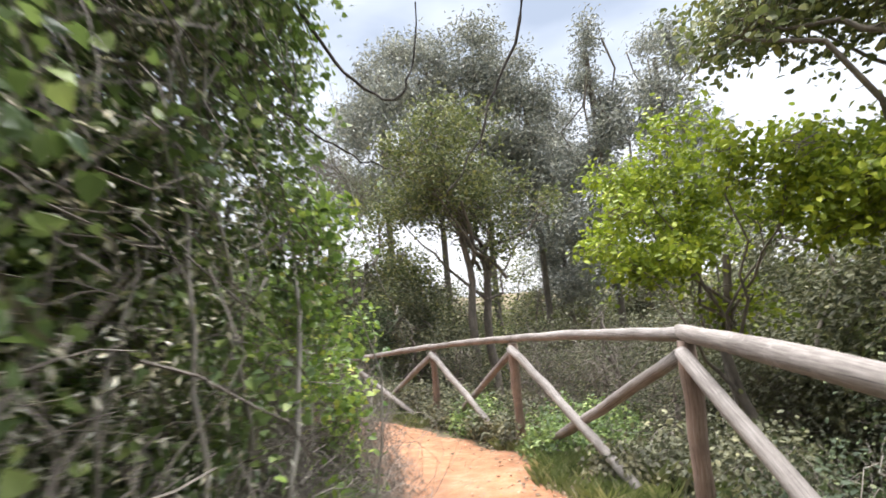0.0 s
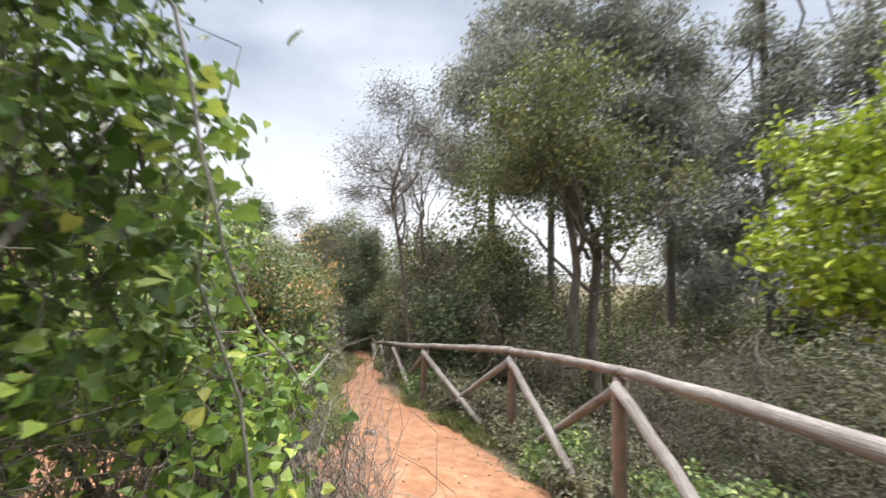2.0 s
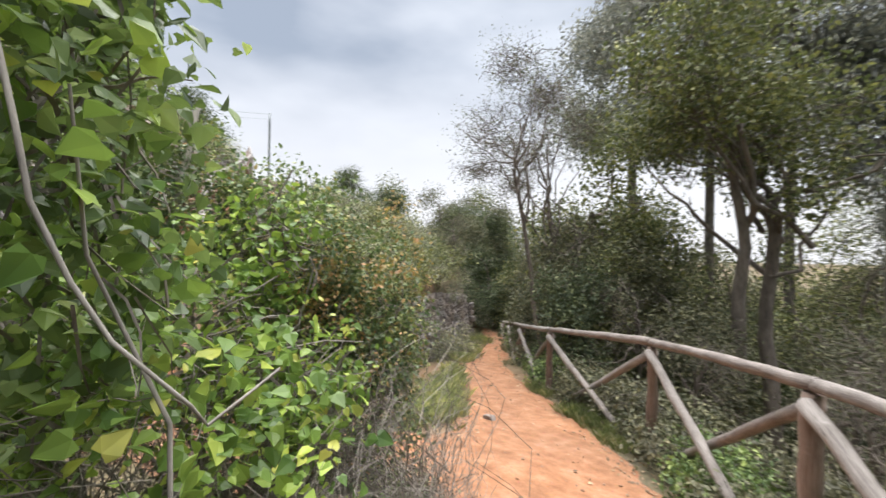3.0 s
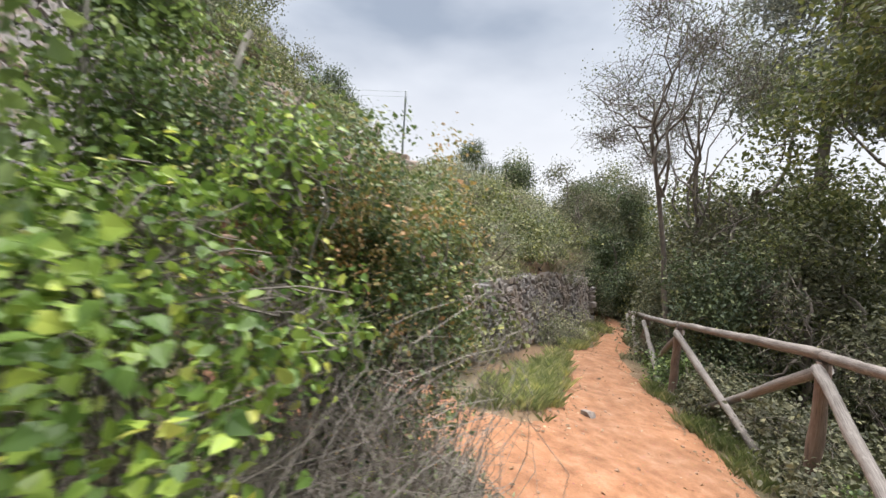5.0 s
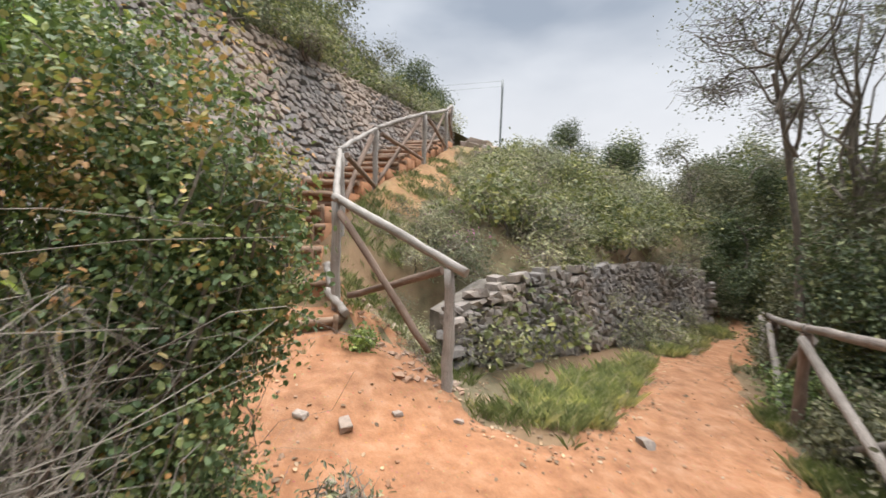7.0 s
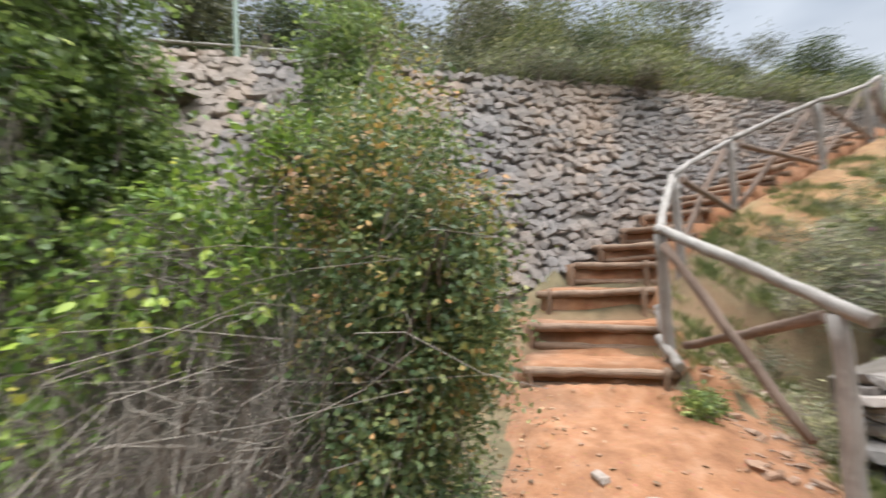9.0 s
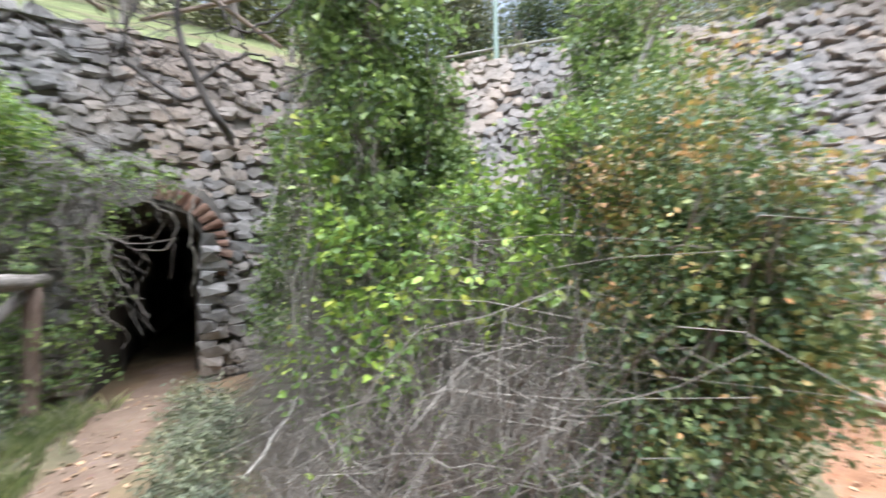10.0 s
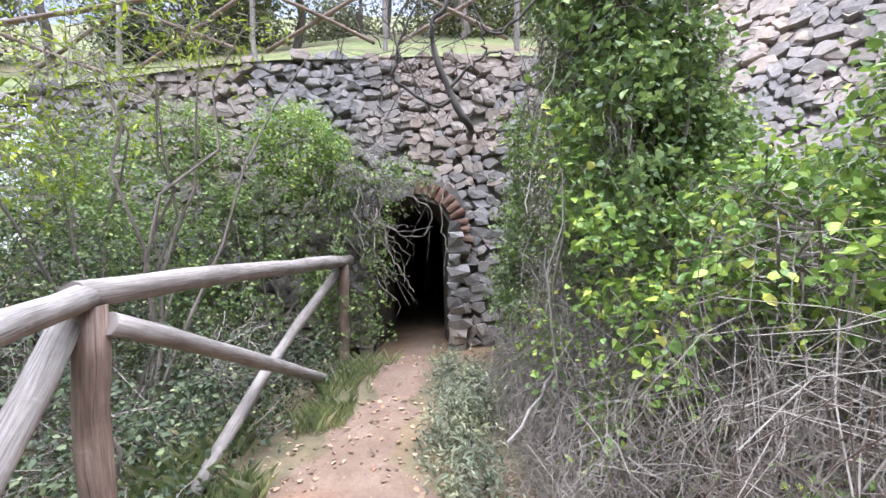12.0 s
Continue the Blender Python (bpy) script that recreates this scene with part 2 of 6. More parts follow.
def leaf_material(name, stops, rough=0.45, through_light=0.35, patch=0.95, grey=0.26, glow=0.5):
    m, nt, bsdf = material(name)
    geo = nt.nodes.new("ShaderNodeNewGeometry")
    col = ramp(nt, geo.outputs["Random Per Island"], [(p, tuple(LEAF_GAIN * ((1 - grey) * v + grey * sum(c) / 3) for v in c)) for p, c in stops])
    pos = coords(nt, (1, 1, 1), "Position")
    tone = ramp(nt, noise_of(nt, pos, 5.5, 3, 0.6), [(0.32, (0.50, 0.54, 0.56)), (0.5, (0.95, 0.95, 0.92)), (0.68, (1.45, 1.36, 1.1))])
    col = mix(nt, patch, col, tone, "MULTIPLY")
    nt.links.new(col, bsdf.inputs["Base Color"])
    bsdf.inputs["Roughness"].default_value = rough
    bsdf.inputs["Specular IOR Level"].default_value = 0.35
    tr = nt.nodes.new("ShaderNodeBsdfTranslucent")
    nt.links.new(mix(nt, glow, col, (0.30, 0.42, 0.05)), tr.inputs["Color"])
    ms = nt.nodes.new("ShaderNodeMixShader")
    ms.inputs["Fac"].default_value = through_light
    nt.links.new(bsdf.outputs["BSDF"], ms.inputs[1])
    nt.links.new(tr.outputs["BSDF"], ms.inputs[2])
    nt.links.new(ms.outputs["Shader"], nt.nodes["Material Output"].inputs["Surface"])
    return m


ivy_leaf = leaf_material("ivy_leaf", [(0.0, (0.065, 0.111, 0.0416)), (0.5, (0.115, 0.185, 0.056)), (0.85, (0.205, 0.30, 0.075)), (1.0, (0.36, 0.46, 0.12))], 0.30, 0.36, 0.95, 0.26, 0.35)
smilax_leaf = leaf_material("smilax_leaf", [(0.0, (0.065, 0.13, 0.028)), (0.5, (0.14, 0.235, 0.042)), (0.9, (0.28, 0.39, 0.055)), (1.0, (0.46, 0.44, 0.08))], 0.30, 0.34, 0.95, 0.12, 0.3)
mastic_leaf = leaf_material("mastic_leaf", [(0.0, (0.045, 0.09, 0.04)), (0.6, (0.11, 0.17, 0.058)), (0.9, (0.24, 0.28, 0.08)), (0.97, (0.30, 0.24, 0.07)), (1.0, (0.50, 0.23, 0.07))], 0.36, 0.25, 0.95, 0.26, 0.3)
rust_leaf = leaf_material("rust_leaf", [(0.0, (0.12, 0.11, 0.035)), (0.5, (0.28, 0.18, 0.05)), (1.0, (0.45, 0.19, 0.06))], 0.5, 0.3)
oak_leaf = leaf_material("oak_leaf", [(0.0, (0.06, 0.08, 0.03)), (0.55, (0.12, 0.14, 0.04)), (1.0, (0.25, 0.25, 0.06))], 0.5, 0.25, glow=0.15)
# pine needles paled and greyed: the haze of distance is put into their colour
hazy_pine_leaf = leaf_material("hazy_pine_leaf", [(0.0, (0.16, 0.17, 0.16)), (0.6, (0.25, 0.26, 0.24)), (1.0, (0.36, 0.37, 0.33))], 0.6, 0.15, 0.95, 0.4, 0.1)
bright_leaf = leaf_material("bright_leaf", [(0.0, (0.08, 0.115, 0.012)), (0.5, (0.19, 0.24, 0.016)), (1.0, (0.34, 0.38, 0.025))], 0.42, 0.32, 0.75, 0.04)
grey_leaf = leaf_material("grey_leaf", [(0.0, (0.08, 0.10, 0.055)), (0.6, (0.15, 0.17, 0.10)), (1.0, (0.26, 0.27, 0.17))], 0.6, 0.2, glow=0.15)
wood_leaf = leaf_material("wood_leaf", [(0.0, (0.056, 0.060, 0.034)), (0.6, (0.106, 0.110, 0.058)), (1.0, (0.185, 0.182, 0.095))], 0.6, 0.2, glow=0.15)
thicket_leaf = leaf_material("thicket_leaf", [(0.0, (0.05, 0.05, 0.03)), (0.6, (0.10, 0.095, 0.055)), (1.0, (0.20, 0.19, 0.10))], 0.6, 0.2, glow=0.15)
# green leaves darkened to stand in for the shade over the undergrowth
shaded_scrub_leaf = leaf_material("shaded_scrub_leaf", [(0.0, (0.026, 0.042, 0.022)), (0.6, (0.054, 0.080, 0.038)), (0.93, (0.12, 0.155, 0.065)), (1.0, (0.24, 0.26, 0.11))], 0.6, 0.2, 0.95, 0.26, 0.2)
shrub_leaf = leaf_material("shrub_leaf", [(0.0, (0.06, 0.11, 0.03)), (0.6, (0.13, 0.20, 0.05)), (1.0, (0.30, 0.40, 0.09))], 0.45, 0.3)
# dry pale leaves, whitened further to stand in for glints of sky
creeper_leaf_glint = leaf_material("creeper_leaf_glint", [(0.0, (0.189, 0.176, 0.121)), (0.5, (0.324, 0.311, 0.23)), (0.85, (0.486, 0.459, 0.365)), (1.0, (0.702, 0.675, 0.581))], 0.6, 0.15)
grass_blade = leaf_material("grass_blade", [(0.0, (0.10, 0.13, 0.04)), (0.5, (0.18, 0.22, 0.075)), (0.85, (0.27, 0.29, 0.12)), (1.0, (0.42, 0.37, 0.23))], 0.55, 0.35)
meadow_blade = leaf_material("meadow_blade", [(0.0, (0.24, 0.28, 0.10)), (0.5, (0.38, 0.42, 0.17)), (0.85, (0.52, 0.52, 0.25)), (1.0, (0.62, 0.56, 0.36))], 0.55, 0.35)
dry_blade = leaf_material("dry_blade", [(0.0, (0.16, 0.17, 0.08)), (0.5, (0.26, 0.27, 0.15)), (1.0, (0.42, 0.38, 0.26))], 0.7, 0.2)


def bark_material(name, dark, pale, scale=18.0):
    m, nt, bsdf = material(name)
    vec = coords(nt, (1, 1, 0.25), "Position")
    f = noise_of(nt, vec, scale, 6, 0.65)
    big = noise_of(nt, vec, 3.0, 3)
    col = ramp(nt, f, [(0.3, dark), (0.7, pale)])
    col = mix(nt, 0.5, col, ramp(nt, big, [(0.35, (0.6, 0.6, 0.6)), (0.7, (1.2, 1.2, 1.15))]), "MULTIPLY")
    nt.links.new(col, bsdf.inputs["Base Color"])
    bsdf.inputs["Roughness"].default_value = 0.85
    bump(nt, bsdf, f, 0.6, 0.01)
    return m


bark = bark_material("bark", (0.09, 0.075, 0.065), (0.26, 0.22, 0.19))
dead_bark = bark_material("dead_bark", (0.045, 0.04, 0.04), (0.13, 0.11, 0.10))
pale_bark = bark_material("pale_bark", (0.20, 0.18, 0.16), (0.42, 0.39, 0.35), 26.0)
twig_bark = bark_material("twig_bark", (0.11, 0.093, 0.08), (0.32, 0.285, 0.25), 30.0)


def timber_material(name, dark, mid, pale):
    """Weathered round poles: grey and brown, with long cracks along the grain."""
    m, nt, bsdf = material(name)
    pos = coords(nt, (1, 1, 1), "Position")
    grain = coords(nt, (16, 2.2, 1), "UV")
    fine = noise_of(nt, grain, 2.6, 7, 0.72)
    cracks = noise_of(nt, coords(nt, (26, 1.1, 1), "UV"), 1.7, 3, 0.5)
    broad = noise_of(nt, pos, 5.0, 4)
    col = ramp(nt, fine, [(0.28, dark), (0.5, mid), (0.75, pale)])
    col = mix(nt, ramp(nt, cracks, [(0.30, (0.85, 0.85, 0.85)), (0.38, (0, 0, 0))]), col, tuple(0.35 * v for v in dark))
    spots_n = noise_of(nt, pos, 17, 4, 0.6)
    col = mix(nt, ramp(nt, spots_n, [(0.60, (0, 0, 0)), (0.72, (0.55, 0.55, 0.55))]), col, pale)
    tint = ramp(nt, broad, [(0.3, (0.64, 0.61, 0.59)), (0.55, (1.0, 0.975, 0.955)), (0.75, (1.15, 1.14, 1.13))])
    col = mix(nt, 0.85, col, tint, "MULTIPLY")
    info = nt.nodes.new("ShaderNodeObjectInfo")
    col = mix(nt, 0.5, col, ramp(nt, info.outputs["Random"], [(0, (0.72, 0.66, 0.62)), (1, (1.12, 1.12, 1.12))]), "MULTIPLY")
    nt.links.new(col, bsdf.inputs["Base Color"])
    bsdf.inputs["Roughness"].default_value = 0.8
    bump(nt, bsdf, fine, 0.5, 0.006)
    return m


timber = timber_material("weathered_timber", (0.10, 0.086, 0.077), (0.26, 0.238, 0.225), (0.45, 0.425, 0.41))
brown_timber = timber_material("brown_timber", (0.09, 0.06, 0.045), (0.21, 0.15, 0.12), (0.34, 0.28, 0.24))
old_timber = timber_material("silver_timber", (0.16, 0.152, 0.146), (0.32, 0.305, 0.295), (0.46, 0.445, 0.435))
step_timber = timber_material("step_timber", (0.10, 0.07, 0.05), (0.25, 0.17, 0.12), (0.38, 0.30, 0.24))


def stone_material(name, a, b, c, island=False):
    m, nt, bsdf = material(name)
    pos = coords(nt, (1, 1, 1), "Position")
    if island:
        rnd = nt.nodes.new("ShaderNodeNewGeometry").outputs["Random Per Island"]
    else:
        rnd = nt.nodes.new("ShaderNodeObjectInfo").outputs["Random"]
    col = ramp(nt, rnd, [(0.0, a), (0.5, b), (1.0, c)])
    fine = noise_of(nt, pos, 28, 7, 0.68)
    mid = noise_of(nt, pos, 7, 4)
    big = noise_of(nt, pos, 0.9, 3)
    col = mix(nt, 0.8, col, ramp(nt, fine, [(0.3, (0.6, 0.6, 0.6)), (0.7, (1.25, 1.24, 1.22))]), "MULTIPLY")
    col = mix(nt, 0.7, col, ramp(nt, big, [(0.42, (0.95, 0.965, 1.0)), (0.62, (1.10, 0.98, 0.88))]), "MULTIPLY")
    col = mix(nt, ramp(nt, mid, [(0.62, (0, 0, 0)), (0.8, (0.5, 0.5, 0.5))]), col, (0.10, 0.10, 0.07))
    nt.links.new(col, bsdf.inputs["Base Color"])
    bsdf.inputs["Roughness"].default_value = 0.9
    bump(nt, bsdf, fine, 0.7, 0.012)
    return m


STONE_COLS = ((0.20, 0.188, 0.183), (0.26, 0.243, 0.236), (0.325, 0.297, 0.28))
stone = stone_material("grey_limestone", *STONE_COLS)
stone_rest = stone_material("grey_limestone_rest", *STONE_COLS, island=True)
PINK_COLS = ((0.23, 0.196, 0.175), (0.305, 0.255, 0.222), (0.38, 0.325, 0.285))
pink_stone = stone_material("pinkish_limestone", *PINK_COLS)
brick_mat = stone_material("old_red_brick", (0.20, 0.11, 0.08), (0.27, 0.16, 0.12), (0.34, 0.23, 0.18))


def earth_material(name, dark, mid, pale, litter=0.0, patch=None, pale_south=False):
    m, nt, bsdf = material(name)
    pos = coords(nt, (1, 1, 1), "Position")
    big = noise_of(nt, pos, 0.8, 4)
    mid_n = noise_of(nt, pos, 6, 5, 0.6)
    fine = noise_of(nt, pos, 60, 6, 0.7)
    col = ramp(nt, mid_n, [(0.3, dark), (0.52, mid), (0.75, pale)])
    col = mix(nt, 0.6, col, ramp(nt, big, [(0.35, (0.80, 0.82, 0.86)), (0.65, (1.15, 1.08, 1.0))]), "MULTIPLY")
    col = mix(nt, 0.6, col, ramp(nt, fine, [(0.3, (0.72, 0.72, 0.72)), (0.7, (1.22, 1.2, 1.18))]), "MULTIPLY")
    if pale_south:
        sep = nt.nodes.new("ShaderNodeSeparateXYZ")
        nt.links.new(pos, sep.inputs["Vector"])
        add = nt.nodes.new("ShaderNodeMath")
        add.operation = "MULTIPLY_ADD"
        nt.links.new(noise_of(nt, pos, 1.6, 5), add.inputs[0])
        add.inputs[1].default_value = 2.2
        nt.links.new(sep.outputs["Y"], add.inputs[2])
        rng_map = node(nt, "ShaderNodeMapRange", From_Min=3.0, From_Max=4.3, To_Min=1.0, To_Max=0.0)
        nt.links.new(add.outputs["Value"], rng_map.inputs["Value"])
        stony = ramp(nt, mix(nt, 0.5, mid_n, fine), [(0.3, (0.115, 0.074, 0.050)), (0.52, (0.185, 0.126, 0.090)), (0.72, (0.28, 0.21, 0.16))])
        col = mix(nt, rng_map.outputs["Result"], col, stony)
    if patch:
        col = mix(nt, ramp(nt, noise_of(nt, pos, 0.45, 5, 0.6), [(0.47, (0, 0, 0)), (0.60, (0.8, 0.8, 0.8))]), col, patch)
    if litter:
        v = node(nt, "ShaderNodeTexVoronoi", Scale=26.0)
        nt.links.new(pos, v.inputs["Vector"])
        col = mix(nt, ramp(nt, v.outputs["Distance"], [(0.10, (litter, litter, litter)), (0.22, (0, 0, 0))]), col, v.outputs["Color"], "SOFT_LIGHT")
    nt.links.new(col, bsdf.inputs["Base Color"])
    bsdf.inputs["Roughness"].default_value = 0.95
    bump(nt, bsdf, mix(nt, 0.82, mid_n, fine), 0.7, 0.013)
    return m


red_earth = earth_material("red_earth", (0.215, 0.10, 0.050), (0.32, 0.158, 0.083), (0.41, 0.24, 0.15), 0.6, None, True)
brown_earth = earth_material("brown_earth", (0.08, 0.07, 0.04), (0.14, 0.12, 0.07), (0.22, 0.18, 0.11), 0.5, (0.21, 0.13, 0.075))
turf = earth_material("turf", (0.075, 0.095, 0.032), (0.14, 0.165, 0.058), (0.24, 0.25, 0.11), 0.5, (0.16, 0.12, 0.07))
# lining much darker than the wall stones: the tunnel's shade is in the colour
shaded_rock = earth_material("shaded_tunnel_rock", (0.05, 0.045, 0.04), (0.09, 0.08, 0.07), (0.14, 0.12, 0.10))
packing = earth_material("wall_packing", (0.09, 0.08, 0.07), (0.16, 0.145, 0.13), (0.24, 0.22, 0.20))
bank_earth = earth_material("ochre_bank", (0.17, 0.10, 0.05), (0.28, 0.16, 0.075), (0.38, 0.25, 0.14), 0.5, (0.16, 0.15, 0.07))
metal, m_nt, m_b = material("painted_steel")
m_b.inputs["Base Color"].default_value = (0.20, 0.22, 0.23, 1)
m_b.inputs["Roughness"].default_value = 0.5
m_b.inputs["Metallic"].default_value = 0.6
green_paint, m_nt, m_b = material("green_painted_steel")
m_b.inputs["Base Color"].default_value = (0.38, 0.48, 0.43, 1)
m_b.inputs["Roughness"].default_value = 0.5


dead_leaf = leaf_material("dead_leaf", [(0.0, (0.10, 0.06, 0.035)), (0.6, (0.22, 0.13, 0.07)), (1.0, (0.38, 0.26, 0.16))], 0.7, 0.1)
flower_pink = leaf_material("pink_petal", [(0.0, (0.40, 0.10, 0.30)), (1.0, (0.62, 0.22, 0.50))], 0.6, 0.3, 0.3, 0.0, 0.0)
pink_rest = stone_material("earthy_pebbles", (0.23, 0.13, 0.08), (0.31, 0.19, 0.12), (0.38, 0.27, 0.20), island=True)
rubble_stone = stone_material("earthy_rubble", (0.26, 0.155, 0.10), (0.34, 0.225, 0.16), (0.41, 0.34, 0.29), island=True)


# ---- ground and path ----
def grid_axis(lo, hi, near_lo, near_hi, fine, coarse):
    a = np.arange(near_lo, near_hi + 1e-6, fine)
    left, right, step = [], [], fine
    x = near_lo
    while x > lo:
        step = min(step * 1.35, coarse)
        x -= step
        left.append(max(x, lo))
    x, step = near_hi, fine
    while x < hi:
        step = min(step * 1.35, coarse)
        x += step
        right.append(min(x, hi))
    return np.array(left[::-1] + list(a) + right)


def sheet(name, xs, ys, z, mat, label):
    X, Y = np.meshgrid(xs, ys, indexing="ij")
    v = np.stack([X, Y, z(X, Y)], -1).reshape(-1, 3)
    i, j = np.meshgrid(np.arange(len(xs) - 1), np.arange(len(ys) - 1), indexing="ij")
    w = len(ys)
    f = np.stack([i * w + j, (i + 1) * w + j, (i + 1) * w + j + 1, i * w + j + 1], -1).reshape(-1, 4)
    ob = part(name, smooth(mesh_np(name, v, f)), mat)
    return tagged(ob, label, name, kind="structure")


sheet("ground", grid_axis(-900, 900, -9, 5, 0.12, 90), grid_axis(-900, 900, -1.5, 15, 0.12, 90), ground_z, brown_earth,
      "brown woodland soil with leaf litter and thin grass")


def wobble(x, y):
    return 0.10 * np.sin(3.1 * y + 1.3 * x) + 0.06 * np.sin(7.3 * y - 2 * x + 1) + 0.03 * np.sin(17 * y + 5 * x)


def path_inside(x, y):
    """How far inside the trodden earth a place lies, in metres; negative outside."""
    main = np.minimum(x - np.interp(y, PATH_Y, PATH_L), np.interp(y, PATH_Y, PATH_R) - x)
    # the fork that leads to the steps
    d, where = near_line(x, y, [(-0.9, 4.9), (-1.9, 4.3), (-2.9, 3.62), (-3.7, 3.22)])
    fork = 0.88 - 0.05 * where - np.abs(d)
    spill, _ = near_line(x, y, [(-2.0, 4.5), (-2.8, 4.35), (-3.3, 4.3), (-3.75, 4.35)])
    return np.maximum(np.maximum(main, fork), 0.42 - np.abs(spill)) + wobble(x, y)


def path_z(x, y):
    inside = path_inside(x, y)
    crumbs = 0.0008 * np.sin(23 * x + 3 * np.sin(7 * y)) * np.sin(19 * y + 2 * np.sin(9 * x))
    return ground_z(x, y) + 0.035 * np.clip(inside / 0.30, -2.5, 0.6) + 0.004 + crumbs


def trim_outside(ob, margin):
    """Cuts away the part of the path's sheet that lies well outside the trodden strip."""
    bm = bmesh.new()
    bm.from_mesh(ob.data)
    dead = [v for v in bm.verts if path_inside(v.co.x, v.co.y) < -margin]
    bmesh.ops.delete(bm, geom=dead, context="VERTS")
    bm.to_mesh(ob.data)
    bm.free()


trail = sheet("path", np.arange(-8, 1.8, 0.06), np.arange(-1.4, 15, 0.06), path_z, red_earth, "trodden orange-red earth footpath with loose pebbles")
trim_outside(trail, 0.3)

# ---- dry-stone walls ----
def stone_shapes(count, seed):
    """Rough rounded blocks of unit size."""
    g = np.random.default_rng(seed)
    made = []
    for _ in range(count):
        bm = bmesh.new()
        for sx in (-1, 1):
            for sy in (-1, 1):
                for sz in (-1, 1):
                    for _ in range(2):
                        d = np.array((sx * g.uniform(0.22, 1.0), sy * g.uniform(0.45, 1.0), sz * g.uniform(0.30, 1.0)))
                        bm.verts.new(d * 0.5 * (0.93 / max(0.8, np.linalg.norm(d) * 0.62)))
        hull = bmesh.ops.convex_hull(bm, input=bm.verts[:])
        bmesh.ops.delete(bm, geom=[v for v in set(hull["geom_interior"] + hull["geom_unused"]) if isinstance(v, bmesh.types.BMVert)], context="VERTS")
        bmesh.ops.triangulate(bm, faces=bm.faces[:])
        me = bpy.data.meshes.new("stone")
        bm.to_mesh(me)
        bm.free()
        made.append(me)
    return made


def face_shapes(count, seed):
    """Dressed rubble of unit size: an uneven polygon seen from the front (+y), with a worn edge and a slightly domed face."""
    g = np.random.default_rng(seed)
    made = []
    for _ in range(count):
        n = int(g.integers(5, 8))
        a = (np.arange(n) + g.uniform(-0.32, 0.32, n)) * 2 * np.pi / n + g.uniform(0, 6.28)
        c, q = np.cos(a), np.sin(a)
        r = 0.5 / np.maximum(np.abs(c), np.abs(q)) ** 0.75 * g.uniform(0.86, 1.08, n)
        bm = bmesh.new()
        rings = []
        for scale, depth in ((0.97, -0.5), (1.0, 0.25), (0.88, 0.41)):
            rings.append([bm.verts.new((x * scale + g.normal(0, 0.02), depth + (g.normal(0, 0.05) if depth > 0 else 0), z * scale + g.normal(0, 0.02))) for x, z in zip(r * c, r * q)])
        mid = bm.verts.new((g.normal(0, 0.08), 0.44 + g.normal(0, 0.05), g.normal(0, 0.08)))
        for low, high in zip(rings[:-1], rings[1:]):
            for k in range(n):
                bm.faces.new((low[k], low[(k + 1) % n], high[(k + 1) % n], high[k]))
        for k in range(n):
            bm.faces.new((rings[-1][k], rings[-1][(k + 1) % n], mid))
        bmesh.ops.triangulate(bm, faces=bm.faces[:])
        bmesh.ops.recalc_face_normals(bm, faces=bm.faces[:])
        me = bpy.data.meshes.new("stone")
        bm.to_mesh(me)
        bm.free()
        made.append(me)
    return made


def arrays_of(me):
    v = np.empty(len(me.vertices) * 3, np.float32)
    me.vertices.foreach_get("co", v)
    f = np.empty(len(me.loops), np.int32)
    me.loops.foreach_get("vertex_index", f)
    return v.reshape(-1, 3), f.reshape(-1, 3)


def painted(shapes, mat):
    made = [me.copy() for me in shapes]
    for me in made:
        me.materials.clear()
        me.materials.append(mat)
    return made


ROUND_ARRAYS = [arrays_of(me) for me in stone_shapes(14, 3)]
SHAPES = painted(stone_shapes(14, 3), stone)
PINK_SHAPES = painted(SHAPES, pink_stone)
FACES = painted(face_shapes(24, 4), stone)
PINK_FACES = painted(FACES, pink_stone)
FACE_ARRAYS = [arrays_of(me) for me in FACES]


